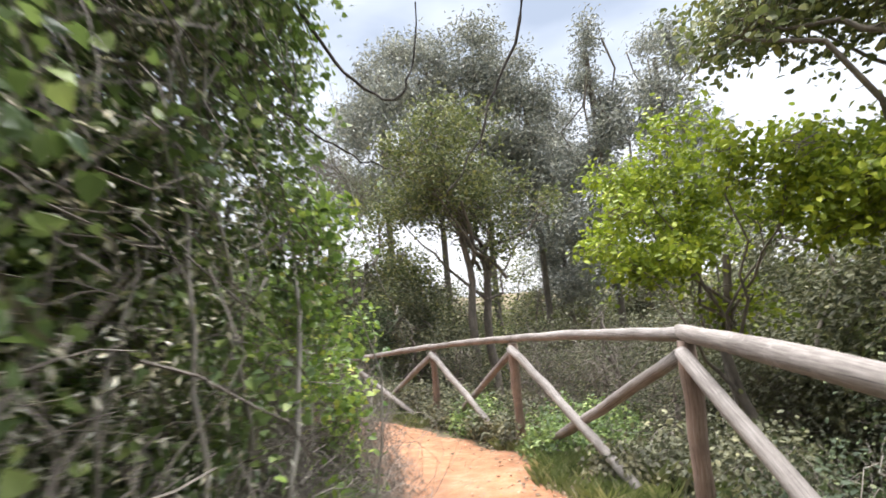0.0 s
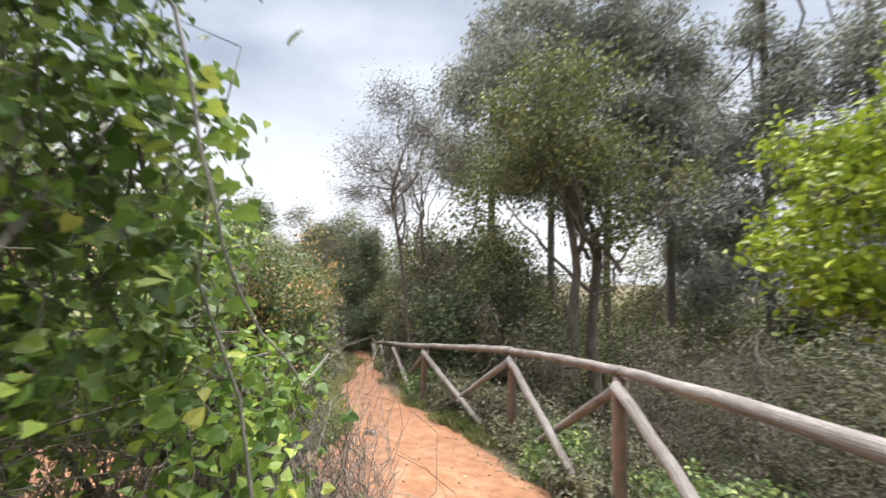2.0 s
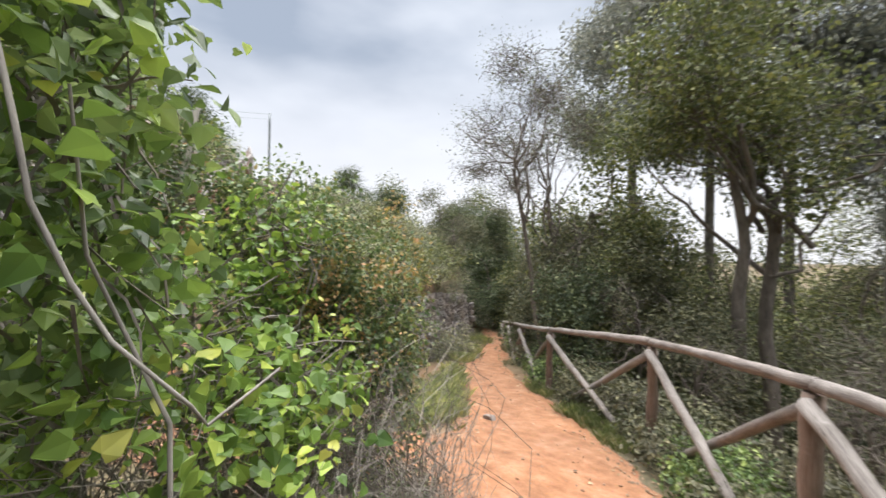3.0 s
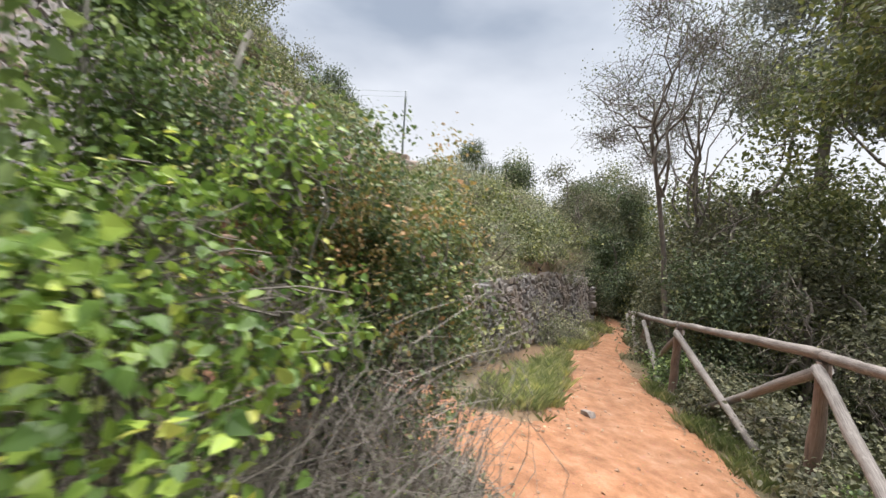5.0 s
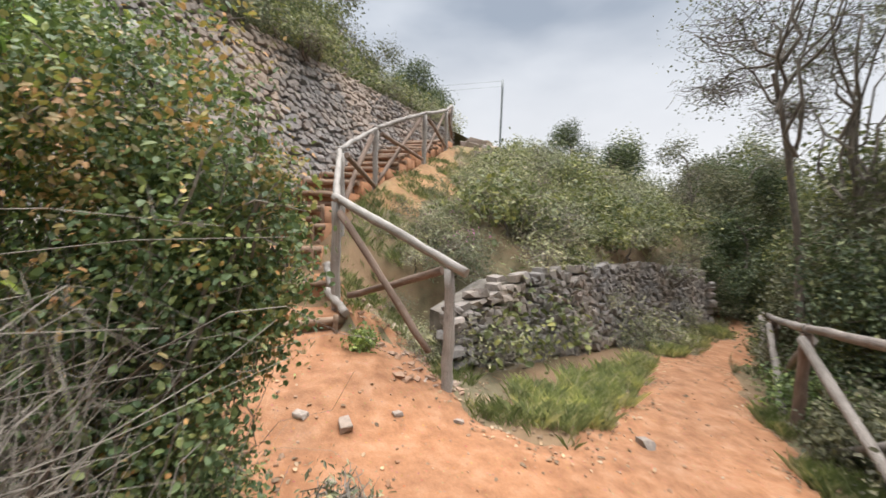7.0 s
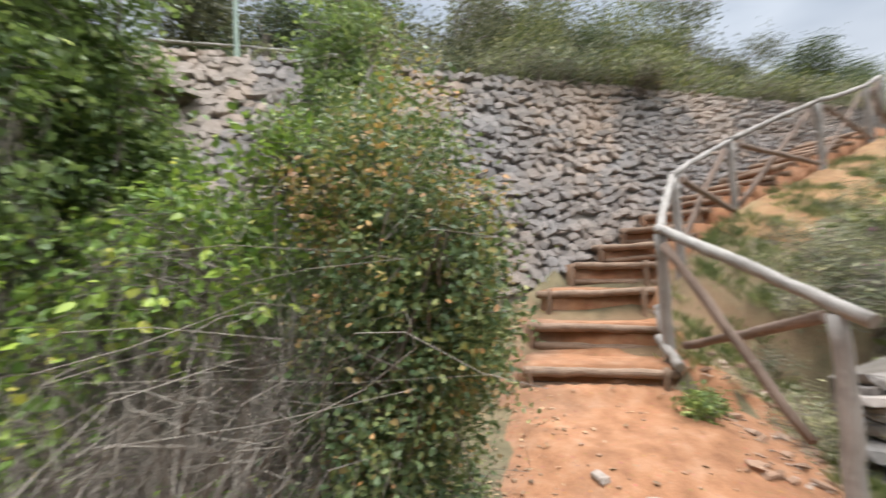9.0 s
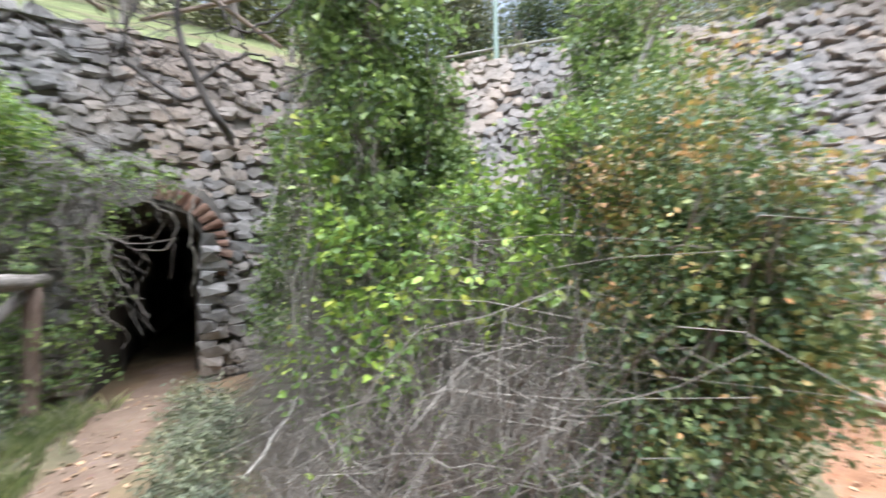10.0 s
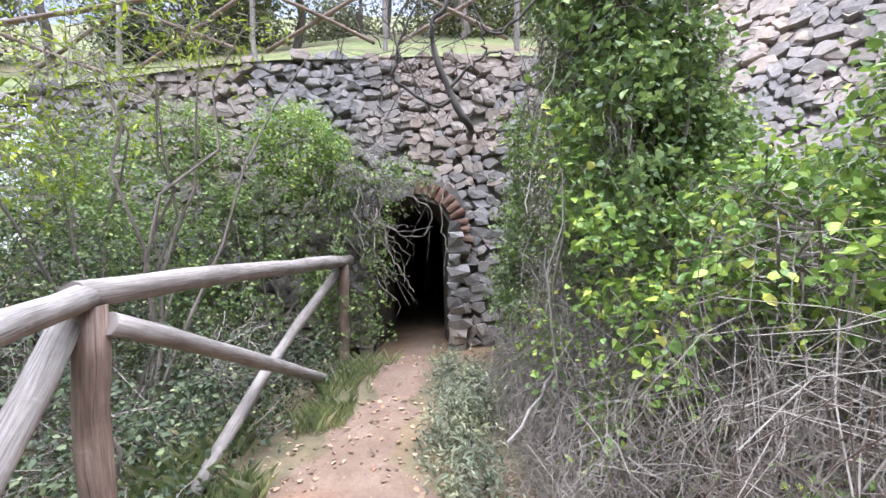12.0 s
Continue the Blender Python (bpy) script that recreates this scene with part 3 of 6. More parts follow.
def stone_wall(name, label, line, batter, course, keep, seed, hole=None, gap=None, pink_above=None, thick=0.7, aspect=(1.0, 1.95), rough=False):
    """A leaning dry-stone wall along a line of (x, y, foot, top): a solid core and single stones on its face, which looks to the left of the line's way.
    keep(x, y): how near a place is; the nearest 300 stones become parts. hole(u, z): true where no stone lies."""
    g = np.random.default_rng(seed)
    grey, pinkish, arrays = (SHAPES, PINK_SHAPES, ROUND_ARRAYS) if rough else (FACES, PINK_FACES, FACE_ARRAYS)
    p = np.array(line, float)
    run = np.r_[0, np.cumsum(np.hypot(*np.diff(p[:, :2], axis=0).T))]

    def at(u):
        return np.array([np.interp(u, run, p[:, k]) for k in range(4)])

    def normal(u):
        a, b = at(max(u - 0.05, 0)), at(min(u + 0.05, run[-1]))
        d = (b - a)[:2] / (np.linalg.norm((b - a)[:2]) + 1e-9)
        return np.array([-d[1], d[0]]), d

    core = bmesh.new()
    spans = [(0, run[-1], None)] if gap is None else [(0, gap[0], None), (gap[0], gap[1], gap[2]), (gap[1], run[-1], None)]
    for u0, u1, low in spans:
        rings = []
        for u in np.linspace(u0, u1, max(3, int((u1 - u0) / 0.25))):
            (x, y, foot, top), (n, _) = at(u), normal(u)
            bottom = foot - 0.3 if low is None else low
            front, back = batter * (bottom - foot) + 0.06, batter * (top - foot) + thick
            crest = batter * (top - foot) + 0.06
            q = [(x - n[0] * front, y - n[1] * front, bottom), (x - n[0] * crest, y - n[1] * crest, top - 0.03),
                 (x - n[0] * back, y - n[1] * back, top - 0.03), (x - n[0] * back, y - n[1] * back, bottom)]
            rings.append([core.verts.new(c) for c in q])
        for a, b in zip(rings[:-1], rings[1:]):
            for c in range(4):
                core.faces.new((a[c], b[c], b[(c + 1) % 4], a[(c + 1) % 4]))
        core.faces.new(rings[0])
        core.faces.new(rings[-1][::-1])
    bmesh.ops.recalc_face_normals(core, faces=core.faces)
    wall = part(name, core, packing)
    tagged(wall, label, "stone wall", kind="structure")
    found = []
    row = 0.0
    while row < 1.0:
        tall = np.max(p[:, 3] - p[:, 2])
        h = course * g.uniform(0.7, 1.35)
        u = -g.uniform(0, 0.2)
        while u < run[-1]:
            w = h * g.uniform(*aspect)
            uc = u + w / 2
            u += w * 0.97
            x, y, foot, top = at(uc)
            z = foot + (row * tall + h / 2) * (top - foot) / tall + g.normal(0, 0.042)
            if z > top + 0.06 or (hole and hole(uc, z)):
                continue
            n, d = normal(uc)
            out = -batter * (z - foot) + g.normal(0, 0.011) - (0.05 if rough else 0.035)
            scale = np.array([w * g.uniform(1.08, 1.30), 0.22 if rough else 0.12, h * (top - foot) / tall * g.uniform(1.12, 1.5)])
            tilt = Euler((math.atan(batter) * 0.9 + g.normal(0, 0.05), g.normal(0, 0.18), math.atan2(d[1], d[0]) + g.normal(0, 0.08)))
            m = Matrix.LocRotScale((x + n[0] * out, y + n[1] * out, z), tilt, scale)
            pink = pink_above is not None and z - foot > (pink_above + 0.35 * math.sin(2.1 * uc) + g.normal(0, 0.12)) * (top - foot)
            found.append((keep(x, y, z), m, int(g.integers(len(grey))), pink))
        row += h / tall * 0.97
    found.sort(key=lambda s: s[0])
    for _, m, k, pink in found[:300]:
        ob = new("stone", (pinkish if pink else grey)[k])
        ob.parent, ob.matrix_basis = wall, m
    for colour, mat in ((False, stone_rest), (True, pink_stone)):
        rest = []
        for _, m, k, pink in found[300:]:
            if pink == colour:
                v, f = arrays[k]
                a = np.array(m)
                rest.append((v @ a[:3, :3].T + a[:3, 3], f))
        if rest:
            ob = part("stone_fill", mesh_np("stone_fill", *join_arrays(rest)), mat, wall)
            tagged(ob, kind="stuff")
    return wall


# the wall round the tunnel's mouth; its line runs from west to east, so that its face looks north
TUNNEL_U = (2.44, 3.34)
TUNNEL_TOP = 1.74


def tunnel_hole(u, z):
    if z is None:
        return False
    mid, half = sum(TUNNEL_U) / 2, (TUNNEL_U[1] - TUNNEL_U[0]) / 2
    if abs(u - mid) > half + 0.03:
        return False
    return z < TUNNEL_TOP - 0.32 + 0.45 * math.sqrt(max(0, 1 - ((u - mid) / (half + 0.10)) ** 2)) + 0.02


wall_tunnel = stone_wall("wall_tunnel", "grey dry-stone retaining wall round a low dark tunnel mouth",
                         [(-2.2, -0.78, 0.1, 3.42), (0.3, -0.62, 0.1, 3.38), (2.0, -0.5, 0.1, 3.36), (4.8, -0.3, -0.3, 3.0)], 0.10, 0.092,
                         lambda x, y, z: math.hypot(x - 0.6, z - 1.6), 11, tunnel_hole, (TUNNEL_U[0], TUNNEL_U[1], TUNNEL_TOP), 0.9, aspect=(0.8, 2.3))
W_MID, W_DIR, W_NORMAL = Vector((-4.2, -0.53)), Vector((-0.73, 0.69)).normalized(), Vector((0.69, 0.73)).normalized()


def along_wall(s, out=0.0):
    p = W_MID + W_DIR * s + W_NORMAL * out
    return p.x, p.y


W_TOP, W_RISE, W_BATTER = 4.17, 0.012, 0.40
W_FEET = [(12.5, 3.7), (9.0, 2.75), (5.5, 1.75), (3.0, 0.95), (0.0, 0.25), (-3.2, 0.1)]
stone_wall("wall_hillside", "tall leaning dry-stone wall of grey and pinkish limestone",
           [(*along_wall(s, W_BATTER * (W_TOP - z)), z, W_TOP + W_RISE * s) for s, z in W_FEET], W_BATTER, 0.122,
           lambda x, y, z: math.hypot(x + 5.2, y - 2.0, z - 2.2), 12, None, None, 0.80, 0.6, (0.8, 1.65))
stone_wall("wall_terrace", "low rough dry-stone wall of grey rubble beside the footpath",
           [(x, y, float(ground_z(x + 0.25, y)), float(ground_z(x + 0.25, y)) + h) for (x, y), h in zip(LOW_WALL[::-1], (1.35, 1.25, 1.15, 0.92, 0.58))], 0.16, 0.10,
           lambda x, y, z: y, 13, None, None, None, 0.4, (0.7, 1.6), True)


# ---- the tunnel ----
def tunnel():
    """A low vaulted passage that runs south into the hill, closed in the dark."""
    bm = bmesh.new()
    x0, x1 = TUNNEL_U[0] - 2.2 - 0.02, TUNNEL_U[1] - 2.2 + 0.02
    mid, half = (x0 + x1) / 2, (x1 - x0) / 2
    prof = [(x0, -0.25), (x0, 1.32)] + [(mid - half * math.cos(a), 1.32 + 0.46 * math.sin(a)) for a in np.linspace(0, math.pi, 9)[1:-1]] + [(x1, 1.32), (x1, -0.25)]
    rings = [[bm.verts.new((mid + (x - mid) * 1.4, -0.98, z + 0.3 if z > 1 else z)) for x, z in prof]]
    for k, y in enumerate(np.linspace(-0.72, -7.5, 18)):
        w = 0.03 * math.sin(k * 2.3)
        rings.append([bm.verts.new((x + w + rng.normal(0, 0.015), y, z + rng.normal(0, 0.015))) for x, z in prof])
    for a, b in zip(rings[:-1], rings[1:]):
        for c in range(len(prof) - 1):
            bm.faces.new((a[c], b[c], b[c + 1], a[c + 1]))
    bm.faces.new(rings[-1])
    # darkened rock deepens the unlit inside
    ob = part("tunnel", bm, shaded_rock)
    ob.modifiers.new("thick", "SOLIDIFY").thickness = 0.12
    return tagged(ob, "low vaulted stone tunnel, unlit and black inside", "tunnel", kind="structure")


tunnel()


def arch_bricks():
    """Weathered brick edging round the tunnel's mouth."""
    bm = bmesh.new()
    bmesh.ops.create_cube(bm, size=1.0)
    bmesh.ops.subdivide_edges(bm, edges=bm.edges[:], cuts=1, use_grid_fill=True)
    for v in bm.verts:
        v.co *= (0.5 / v.co.length) ** 0.2 * (1 + 0.03 * rng.normal())
    me = bpy.data.meshes.new("brick")
    bm.to_mesh(me)
    bm.free()
    me.materials.append(brick_mat)
    x0, x1 = TUNNEL_U[0] - 2.2, TUNNEL_U[1] - 2.2
    mid, half = (x0 + x1) / 2, (x1 - x0) / 2
    for a in np.linspace(1.72, math.pi + 0.35, 12):
        ob = new("brick", me)
        ob.parent = wall_tunnel
        ob.matrix_basis = Matrix.LocRotScale((mid + (half + 0.12) * math.cos(a), -0.68 + rng.normal(0, 0.012), 1.30 + 0.55 * math.sin(a)),
                                             Euler((rng.normal(0, 0.06), -a + rng.normal(0, 0.08), rng.normal(0, 0.06))), (0.17 * rng.uniform(0.75, 1.15), 0.20, 0.068 * rng.uniform(0.8, 1.15)))


arch_bricks()


def jamb_stones():
    """Squared stones that edge the tunnel's mouth on both sides."""
    g = np.random.default_rng(14)
    for side, x in ((-1, TUNNEL_U[0] - 2.2), (1, TUNNEL_U[1] - 2.2)):
        z = 0.05
        while z < 1.4:
            h = g.uniform(0.06, 0.11)
            ob = new("stone", SHAPES[int(g.integers(len(SHAPES)))])
            w = g.uniform(0.10, 0.22)
            ob.parent = wall_tunnel
            ob.matrix_basis = Matrix.LocRotScale((x + side * (w * 0.45 - 0.03), -0.64 + g.normal(0, 0.015), z + h / 2), Euler((g.normal(0, 0.08), g.normal(0, 0.1), g.normal(0, 0.1))), (w * 1.25, 0.36, h * 1.3))
            z += h * 0.95


jamb_stones()


# ---- the terrace above the walls ----
def terrace():
    vs, fs = [], []
    n = 0
    for kind in range(2):
        aa = np.linspace(-4, 30, 60) if kind == 0 else np.linspace(-3.0, 40, 60)
        bb = np.r_[np.linspace(-0.02, 4, 12), 6, 9, 14, 22, 35, 60]
        for a in aa:
            for b in bb:
                if kind == 0:
                    x, y = along_wall(a, -b - 0.02)
                    z = W_TOP + W_RISE * a - 0.03
                else:
                    x, y = a, float(np.interp(a, [-2.2, 0.3, 2.0, 4.8, 40], [-1.12, -0.95, -0.8, -0.6, 2])) - b
                    z = float(np.interp(a, [-2.2, 0.3, 2.0, 4.8, 40], [3.40, 3.36, 3.34, 2.97, 2.2]))
                z += 0.10 * ease(b / 0.5) + max(0, b - (3.2, 0.3)[kind]) * (0.42, 0.56)[kind] + float(bumps(x, y))
                vs.append((x, y, z))
        w = len(bb)
        for i in range(len(aa) - 1):
            for j in range(w - 1):
                fs.append((n + i * w + j, n + (i + 1) * w + j, n + (i + 1) * w + j + 1, n + i * w + j + 1))
        n = len(vs)
    ob = part("terrace", smooth(mesh_np("terrace", vs, fs)), turf)
    tagged(ob, "grassy terrace on the hillside above the stone walls", "terrace", kind="structure")


terrace()


# ---- timber fences ----
def fence(name, label, tops, heights, mats, seed, r_rail=0.05, r_post=0.052, braces=True, skip=(), short=0.16, lift=0.14):
    """Post-and-rail fence with crossed braces, along the rail's corners."""
    g = np.random.default_rng(seed)
    base = thing(name, label, "fence", (tops[0][0], tops[0][1], tops[0][2] - heights[0]))
    post_mat, rail_mat, brace_mat = mats
    for k, (p, h) in enumerate(zip(tops, heights)):
        p = Vector(p)
        lean = Vector((g.normal(0, 0.015), g.normal(0, 0.015), 0))
        me = log_mesh("post", p + lean - Vector((0, 0, h + 0.35)), p - Vector((0, 0, r_rail * 0.9)), r_post * g.uniform(0.95, 1.12), r_post * 0.95, seed=seed * 50 + k)
        under(part("post", me, post_mat), base)
    for k, (a, b) in enumerate(zip(tops[:-1], tops[1:])):
        a, b = Vector(a), Vector(b)
        d = (b - a).normalized()
        thin = 0.84 if k and braces else 1.0
        me = log_mesh("rail", a - d * (0.17 if k == 0 else 0.05), b + d * 0.05, thin * r_rail * g.uniform(0.95, 1.1), thin * r_rail * g.uniform(0.85, 1.0), bend=0.008, seed=seed * 70 + k, rings=12)
        under(part("rail", me, rail_mat), base)
        if not braces or k in skip:
            continue
        side = Vector((-d.y, d.x, 0)).normalized() * r_post * 0.9
        ha, hb = heights[k], heights[k + 1]
        for s, (top, low, hl) in enumerate(((a, b, hb), (b, a, ha))):
            way = (low - top).normalized()
            q0 = top + way * (0.03 if short > 0.3 else 0.10) - Vector((0, 0, 0.10)) + side * (1 if s else -1)
            q1 = low - way * short - Vector((0, 0, hl - lift)) + side * (1 if s else -1)
            me = log_mesh("brace", q0, q1, r_rail * g.uniform(0.72, 0.9), r_rail * g.uniform(0.68, 0.8), bend=0.012, seed=seed * 90 + 2 * k + s)
            under(part("brace", me, brace_mat), base)
    return base


def top_list(line, heights):
    return [(x, y, z) for (x, y), z in zip(line, heights)]


fence("wooden_fence", "weathered grey-brown pole fence with crossed braces along the path", top_list(FENCE, FENCE_TOP), [1.0, 1.02, 1.0, 1.0, 0.98, 0.95, 0.95, 0.95],
      (brown_timber, timber, timber), 1, short=0.52, lift=0.02)
H_END, H_BEND = (-3.07, 4.62, 0.88), (-4.10, 3.77, 1.42)
STAIR_RAIL = [H_END, H_BEND, (-5.2, 3.88, 2.07), (-6.55, 4.55, 2.65), (-8.0, 5.75, 3.35), (-9.6, 6.75, 3.9), (-10.9, 7.35, 4.4)]
fence("stair_railing", "silvery weathered pole handrail with crossed braces beside earth steps", STAIR_RAIL, [0.98, 1.05, 1.0, 1.02, 1.02, 1.02, 1.02],
      (old_timber, old_timber, brown_timber), 2, 0.042, 0.047, True, (1,))
TERRACE_TOPS = [(x, y, W_TOP + W_RISE * s + 0.95) for s in (14, 11.5, 9, 6.5, 4, 1.5, -1, -3.4) for x, y in [along_wall(s, -1.5)]]
fence("terrace_fence", "thin grey pole fence along the terrace above the wall", TERRACE_TOPS, [1.0] * 8, (old_timber, old_timber, old_timber), 3, 0.03, 0.036, False)
fence("upper_fence", "grey pole fence with crossed braces on the grassy terrace", [(7.0, -2.1, 4.55), (5.1, -2.2, 4.85), (3.15, -2.3, 5.15), (1.2, -2.4, 5.25), (-0.8, -2.5, 5.3)], [1.15] * 5,
      (timber, brown_timber, brown_timber), 4, 0.038, 0.04)


# ---- earth steps held by logs ----
def steps():
    base = thing("log_steps", "earth steps held by pairs of brown logs", "steps", (-3.6, 3.3, 0.05))
    line = np.array(STAIR, float)
    # each step's middle, the way across, and its height
    spots = [(-3.50, 3.30, 0.06), (-3.75, 3.22, 0.28), (-4.35, 3.12, 0.55), (-4.9, 3.06, 0.86), (-5.4, 3.15, 1.13), (-5.85, 3.37, 1.36)]
    p = np.array(spots[-1])
    for k in range(12):
        a = line[6] if p[0] > -6.4 else (line[7] if p[0] > -8.1 else line[8])
        d = a[:2] - p[:2]
        length = np.linalg.norm(d)
        p = p + np.array((*(d / length * 0.46), 0.46 * (a[2] + 0.02 - p[2]) / length))
        spots.append(tuple(p))
    for k in range(1, len(spots)):
        a, b = np.array(spots[k - 1]), np.array(spots[k])
        d = (b - a)[:2] / np.linalg.norm((b - a)[:2])
        across = np.array((-d[1], d[0], 0))
        half = (0.60, 0.66, 0.55, 0.49, 0.46)[min(k, 5) - 1]
        rise = b[2] - a[2]
        skew = np.array((d[0], d[1], 0)) * rng.normal(0, 0.03)
        for row in range(2):
            z = a[2] + 0.05 + row * (rise - 0.075)
            c = np.array((b[0], b[1], z)) - np.array((d[0], d[1], 0)) * (0.02 * row)
            q0 = c + across * (half + rng.uniform(-0.1, 0.15)) + skew
            q1 = c - across * (half + rng.uniform(-0.1, 0.12)) - skew
            q0[2] += rng.normal(0, 0.012)
            q1[2] += rng.normal(0, 0.012)
            under(part("log", log_mesh("log", q0, q1, 0.045, 0.038, bend=0.006, seed=400 + 2 * k + row), step_timber), base)
        for sgn in (1, -1):
            c = np.array((b[0], b[1], 0)) + across * sgn * (half - 0.06) - np.array((d[0], d[1], 0)) * 0.075
            under(part("peg", log_mesh("peg", (c[0], c[1], a[2] - 0.2), (c[0], c[1], b[2] + 0.02), 0.028, 0.026, 8, seed=600 + 2 * k + (sgn > 0)), step_timber), base)
        # the trodden tread behind the logs
        nxt = np.array(spots[min(k + 1, len(spots) - 1)])
        if k == len(spots) - 1:
            nxt = b + np.array((*(d * 0.5), 0))
        bm = bmesh.new()
        nu, nv = 5, 9
        rows = []
        for i in range(nu):
            t = i / (nu - 1)
            row = []
            for j in range(nv):
                s = (j / (nv - 1) - 0.5) * 2
                q = np.array((b[0], b[1], 0)) + (np.array((nxt[0], nxt[1], 0)) - np.array((b[0], b[1], 0))) * t * 1.06
                q = q + across * s * (half + 0.05)
                z = b[2] + 0.01 + 0.018 * math.sin(3 * t + k) * (1 - abs(s)) - 0.015 * rng.random()
                row.append(bm.verts.new((q[0], q[1], z)))
            rows.append(row)
        for i in range(nu - 1):
            for j in range(nv - 1):
                bm.faces.new((rows[i][j], rows[i + 1][j], rows[i + 1][j + 1], rows[i][j + 1])).smooth = True
        box = bmesh.ops.extrude_face_region(bm, geom=bm.faces[:])
        for v in box["geom"]:
            if isinstance(v, bmesh.types.BMVert):
                v.co.z = a[2] - 0.25
        bmesh.ops.recalc_face_normals(bm, faces=bm.faces)
        under(part("tread", bm, red_earth, None, "trodden red earth tread"), base)
    for k, (q0, q1) in enumerate((((-4.45, 3.70, 0.72), (-4.28, 3.74, 0.50)), ((-4.25, 3.70, 0.47), (-3.86, 3.86, 0.30)))):
        under(part("edging_log", log_mesh("edging_log", q0, q1, 0.042, 0.040, bend=0.004, seed=480 + k), old_timber, None, "short silvery edging log"), base)


steps()


# ---- the pole and its wires ----
def power_pole():
    base = thing("utility_pole", "thin grey pole with two wires on the hilltop", "pole", (-26.5, 16.5, 5.2))
    under(part("mast", log_mesh("mast", (-26.5, 16.5, 4.8), (-26.5, 16.5, 10.95), 0.085, 0.065, 8, 0, 801), metal), base)
    for k, (dz, end) in enumerate(((0, (-44, -14, 14)), (-0.35, (-44, -14, 13.4)))):
        a, b = np.array((-26.5, 16.5, 10.9 + dz)), np.array(end, float)
        t = np.linspace(0, 1, 16)[:, None]
        p = a + (b - a) * t
        p[:, 2] -= 1.6 * np.sin(np.pi * t[:, 0])
        under(part("wire", mesh_np("wire", *tube_arrays(p, 0.010, 4)), metal), base)


power_pole()


def green_post(x, y, z):
    base = thing("steel_post", "pale green painted steel post on the terrace", "post", (x, y, z), "posts on the terrace")
    under(part("shaft", log_mesh("shaft", (x, y, z - 0.3), (x, y, z + 1.9), 0.035, 0.035, 10, 0, 5), green_paint), base)


green_post(*along_wall(-1.0, -0.35), W_TOP)


# ---- plants ----
def stem_points(a, b, g, n=7, wander=0.08):
    t = np.linspace(0, 1, n)[:, None]
    p = np.asarray(a, float) + (np.asarray(b, float) - np.asarray(a, float)) * t
    length = np.linalg.norm(p[-1] - p[0])
    w = np.cumsum(g.normal(0, wander * length / n, (n, 3)), 0)
    return p + w - w[-1] * t


def stem(name, a, b, r0, r1, mat, parent, g, sides=7, wander=0.25, n=8):
    p = stem_points(a, b, g, n, wander)
    ob = part(name, smooth(mesh_np(name, *tube_arrays(p, np.linspace(r0, r1, n), sides))), mat)
    return under(ob, parent), p


def bush(name, label, base, blobs, count, per, spread, size, shape, mat, seed, stems=5, twigs=120, stem_mat=None, second=None, shell=0.5,
         category="bush", group="", stem_r=0.02, twig_mat=None, twig_r=0.004):
    """A shrub: stems from its base to its clumps, a mesh of fine twigs, and the leaves. second: (material, part of the leaves, blobs)."""
    g = np.random.default_rng(seed)
    top = thing(name, label, category, base, group)
    blobs = np.asarray(blobs, float)
    b0 = np.asarray(base, float)
    for k in range(stems):
        c = blobs[k % len(blobs)]
        end = c[:3] + g.normal(0, 0.4, 3) * c[3:]
        start = b0 + np.array((g.normal(0, 0.08), g.normal(0, 0.08), -0.1))
        stem("stem", start, end, stem_r * g.uniform(0.7, 1.3), stem_r * 0.3, stem_mat or bark, top, g)
    if twigs:
        c = blobs[g.integers(0, len(blobs), twigs)]
        a = c[:, :3] + g.normal(0, 0.35, (twigs, 3)) * c[:, 3:]
        d = g.normal(0, 1, (twigs, 3))
        d /= np.linalg.norm(d, axis=1, keepdims=True)
        e = c[:, :3] + d * c[:, 3:] * g.uniform(0.85, 1.2, (twigs, 1))
        ob = part("twig_mass", mesh_np("twigs", *twig_lines(a, e, g, r=twig_r)), twig_mat or twig_bark)
        tagged(under(ob, top), kind="stuff")
    places, normals = clumps(blobs, count, per, spread, g, shell)
    ok = places[:, 2] > ground_z(places[:, 0], places[:, 1]) + 0.01
    places, normals = places[ok], normals[ok]
    sizes = size * g.uniform(0.45, 1.5, len(places))
    ob = part("foliage", leaves_mesh("foliage", places, normals, sizes, shape, g), mat)
    tagged(under(ob, top), kind="stuff")
    if second:
        mat2, n2, blobs2 = second
        places, normals = clumps(blobs2, n2, per, spread, g, 0.75)
        ob = part("new_growth", leaves_mesh("new_growth", places, normals, size * g.uniform(0.6, 1.2, len(places)), shape, g), mat2)
        tagged(under(ob, top), kind="stuff")
    return top


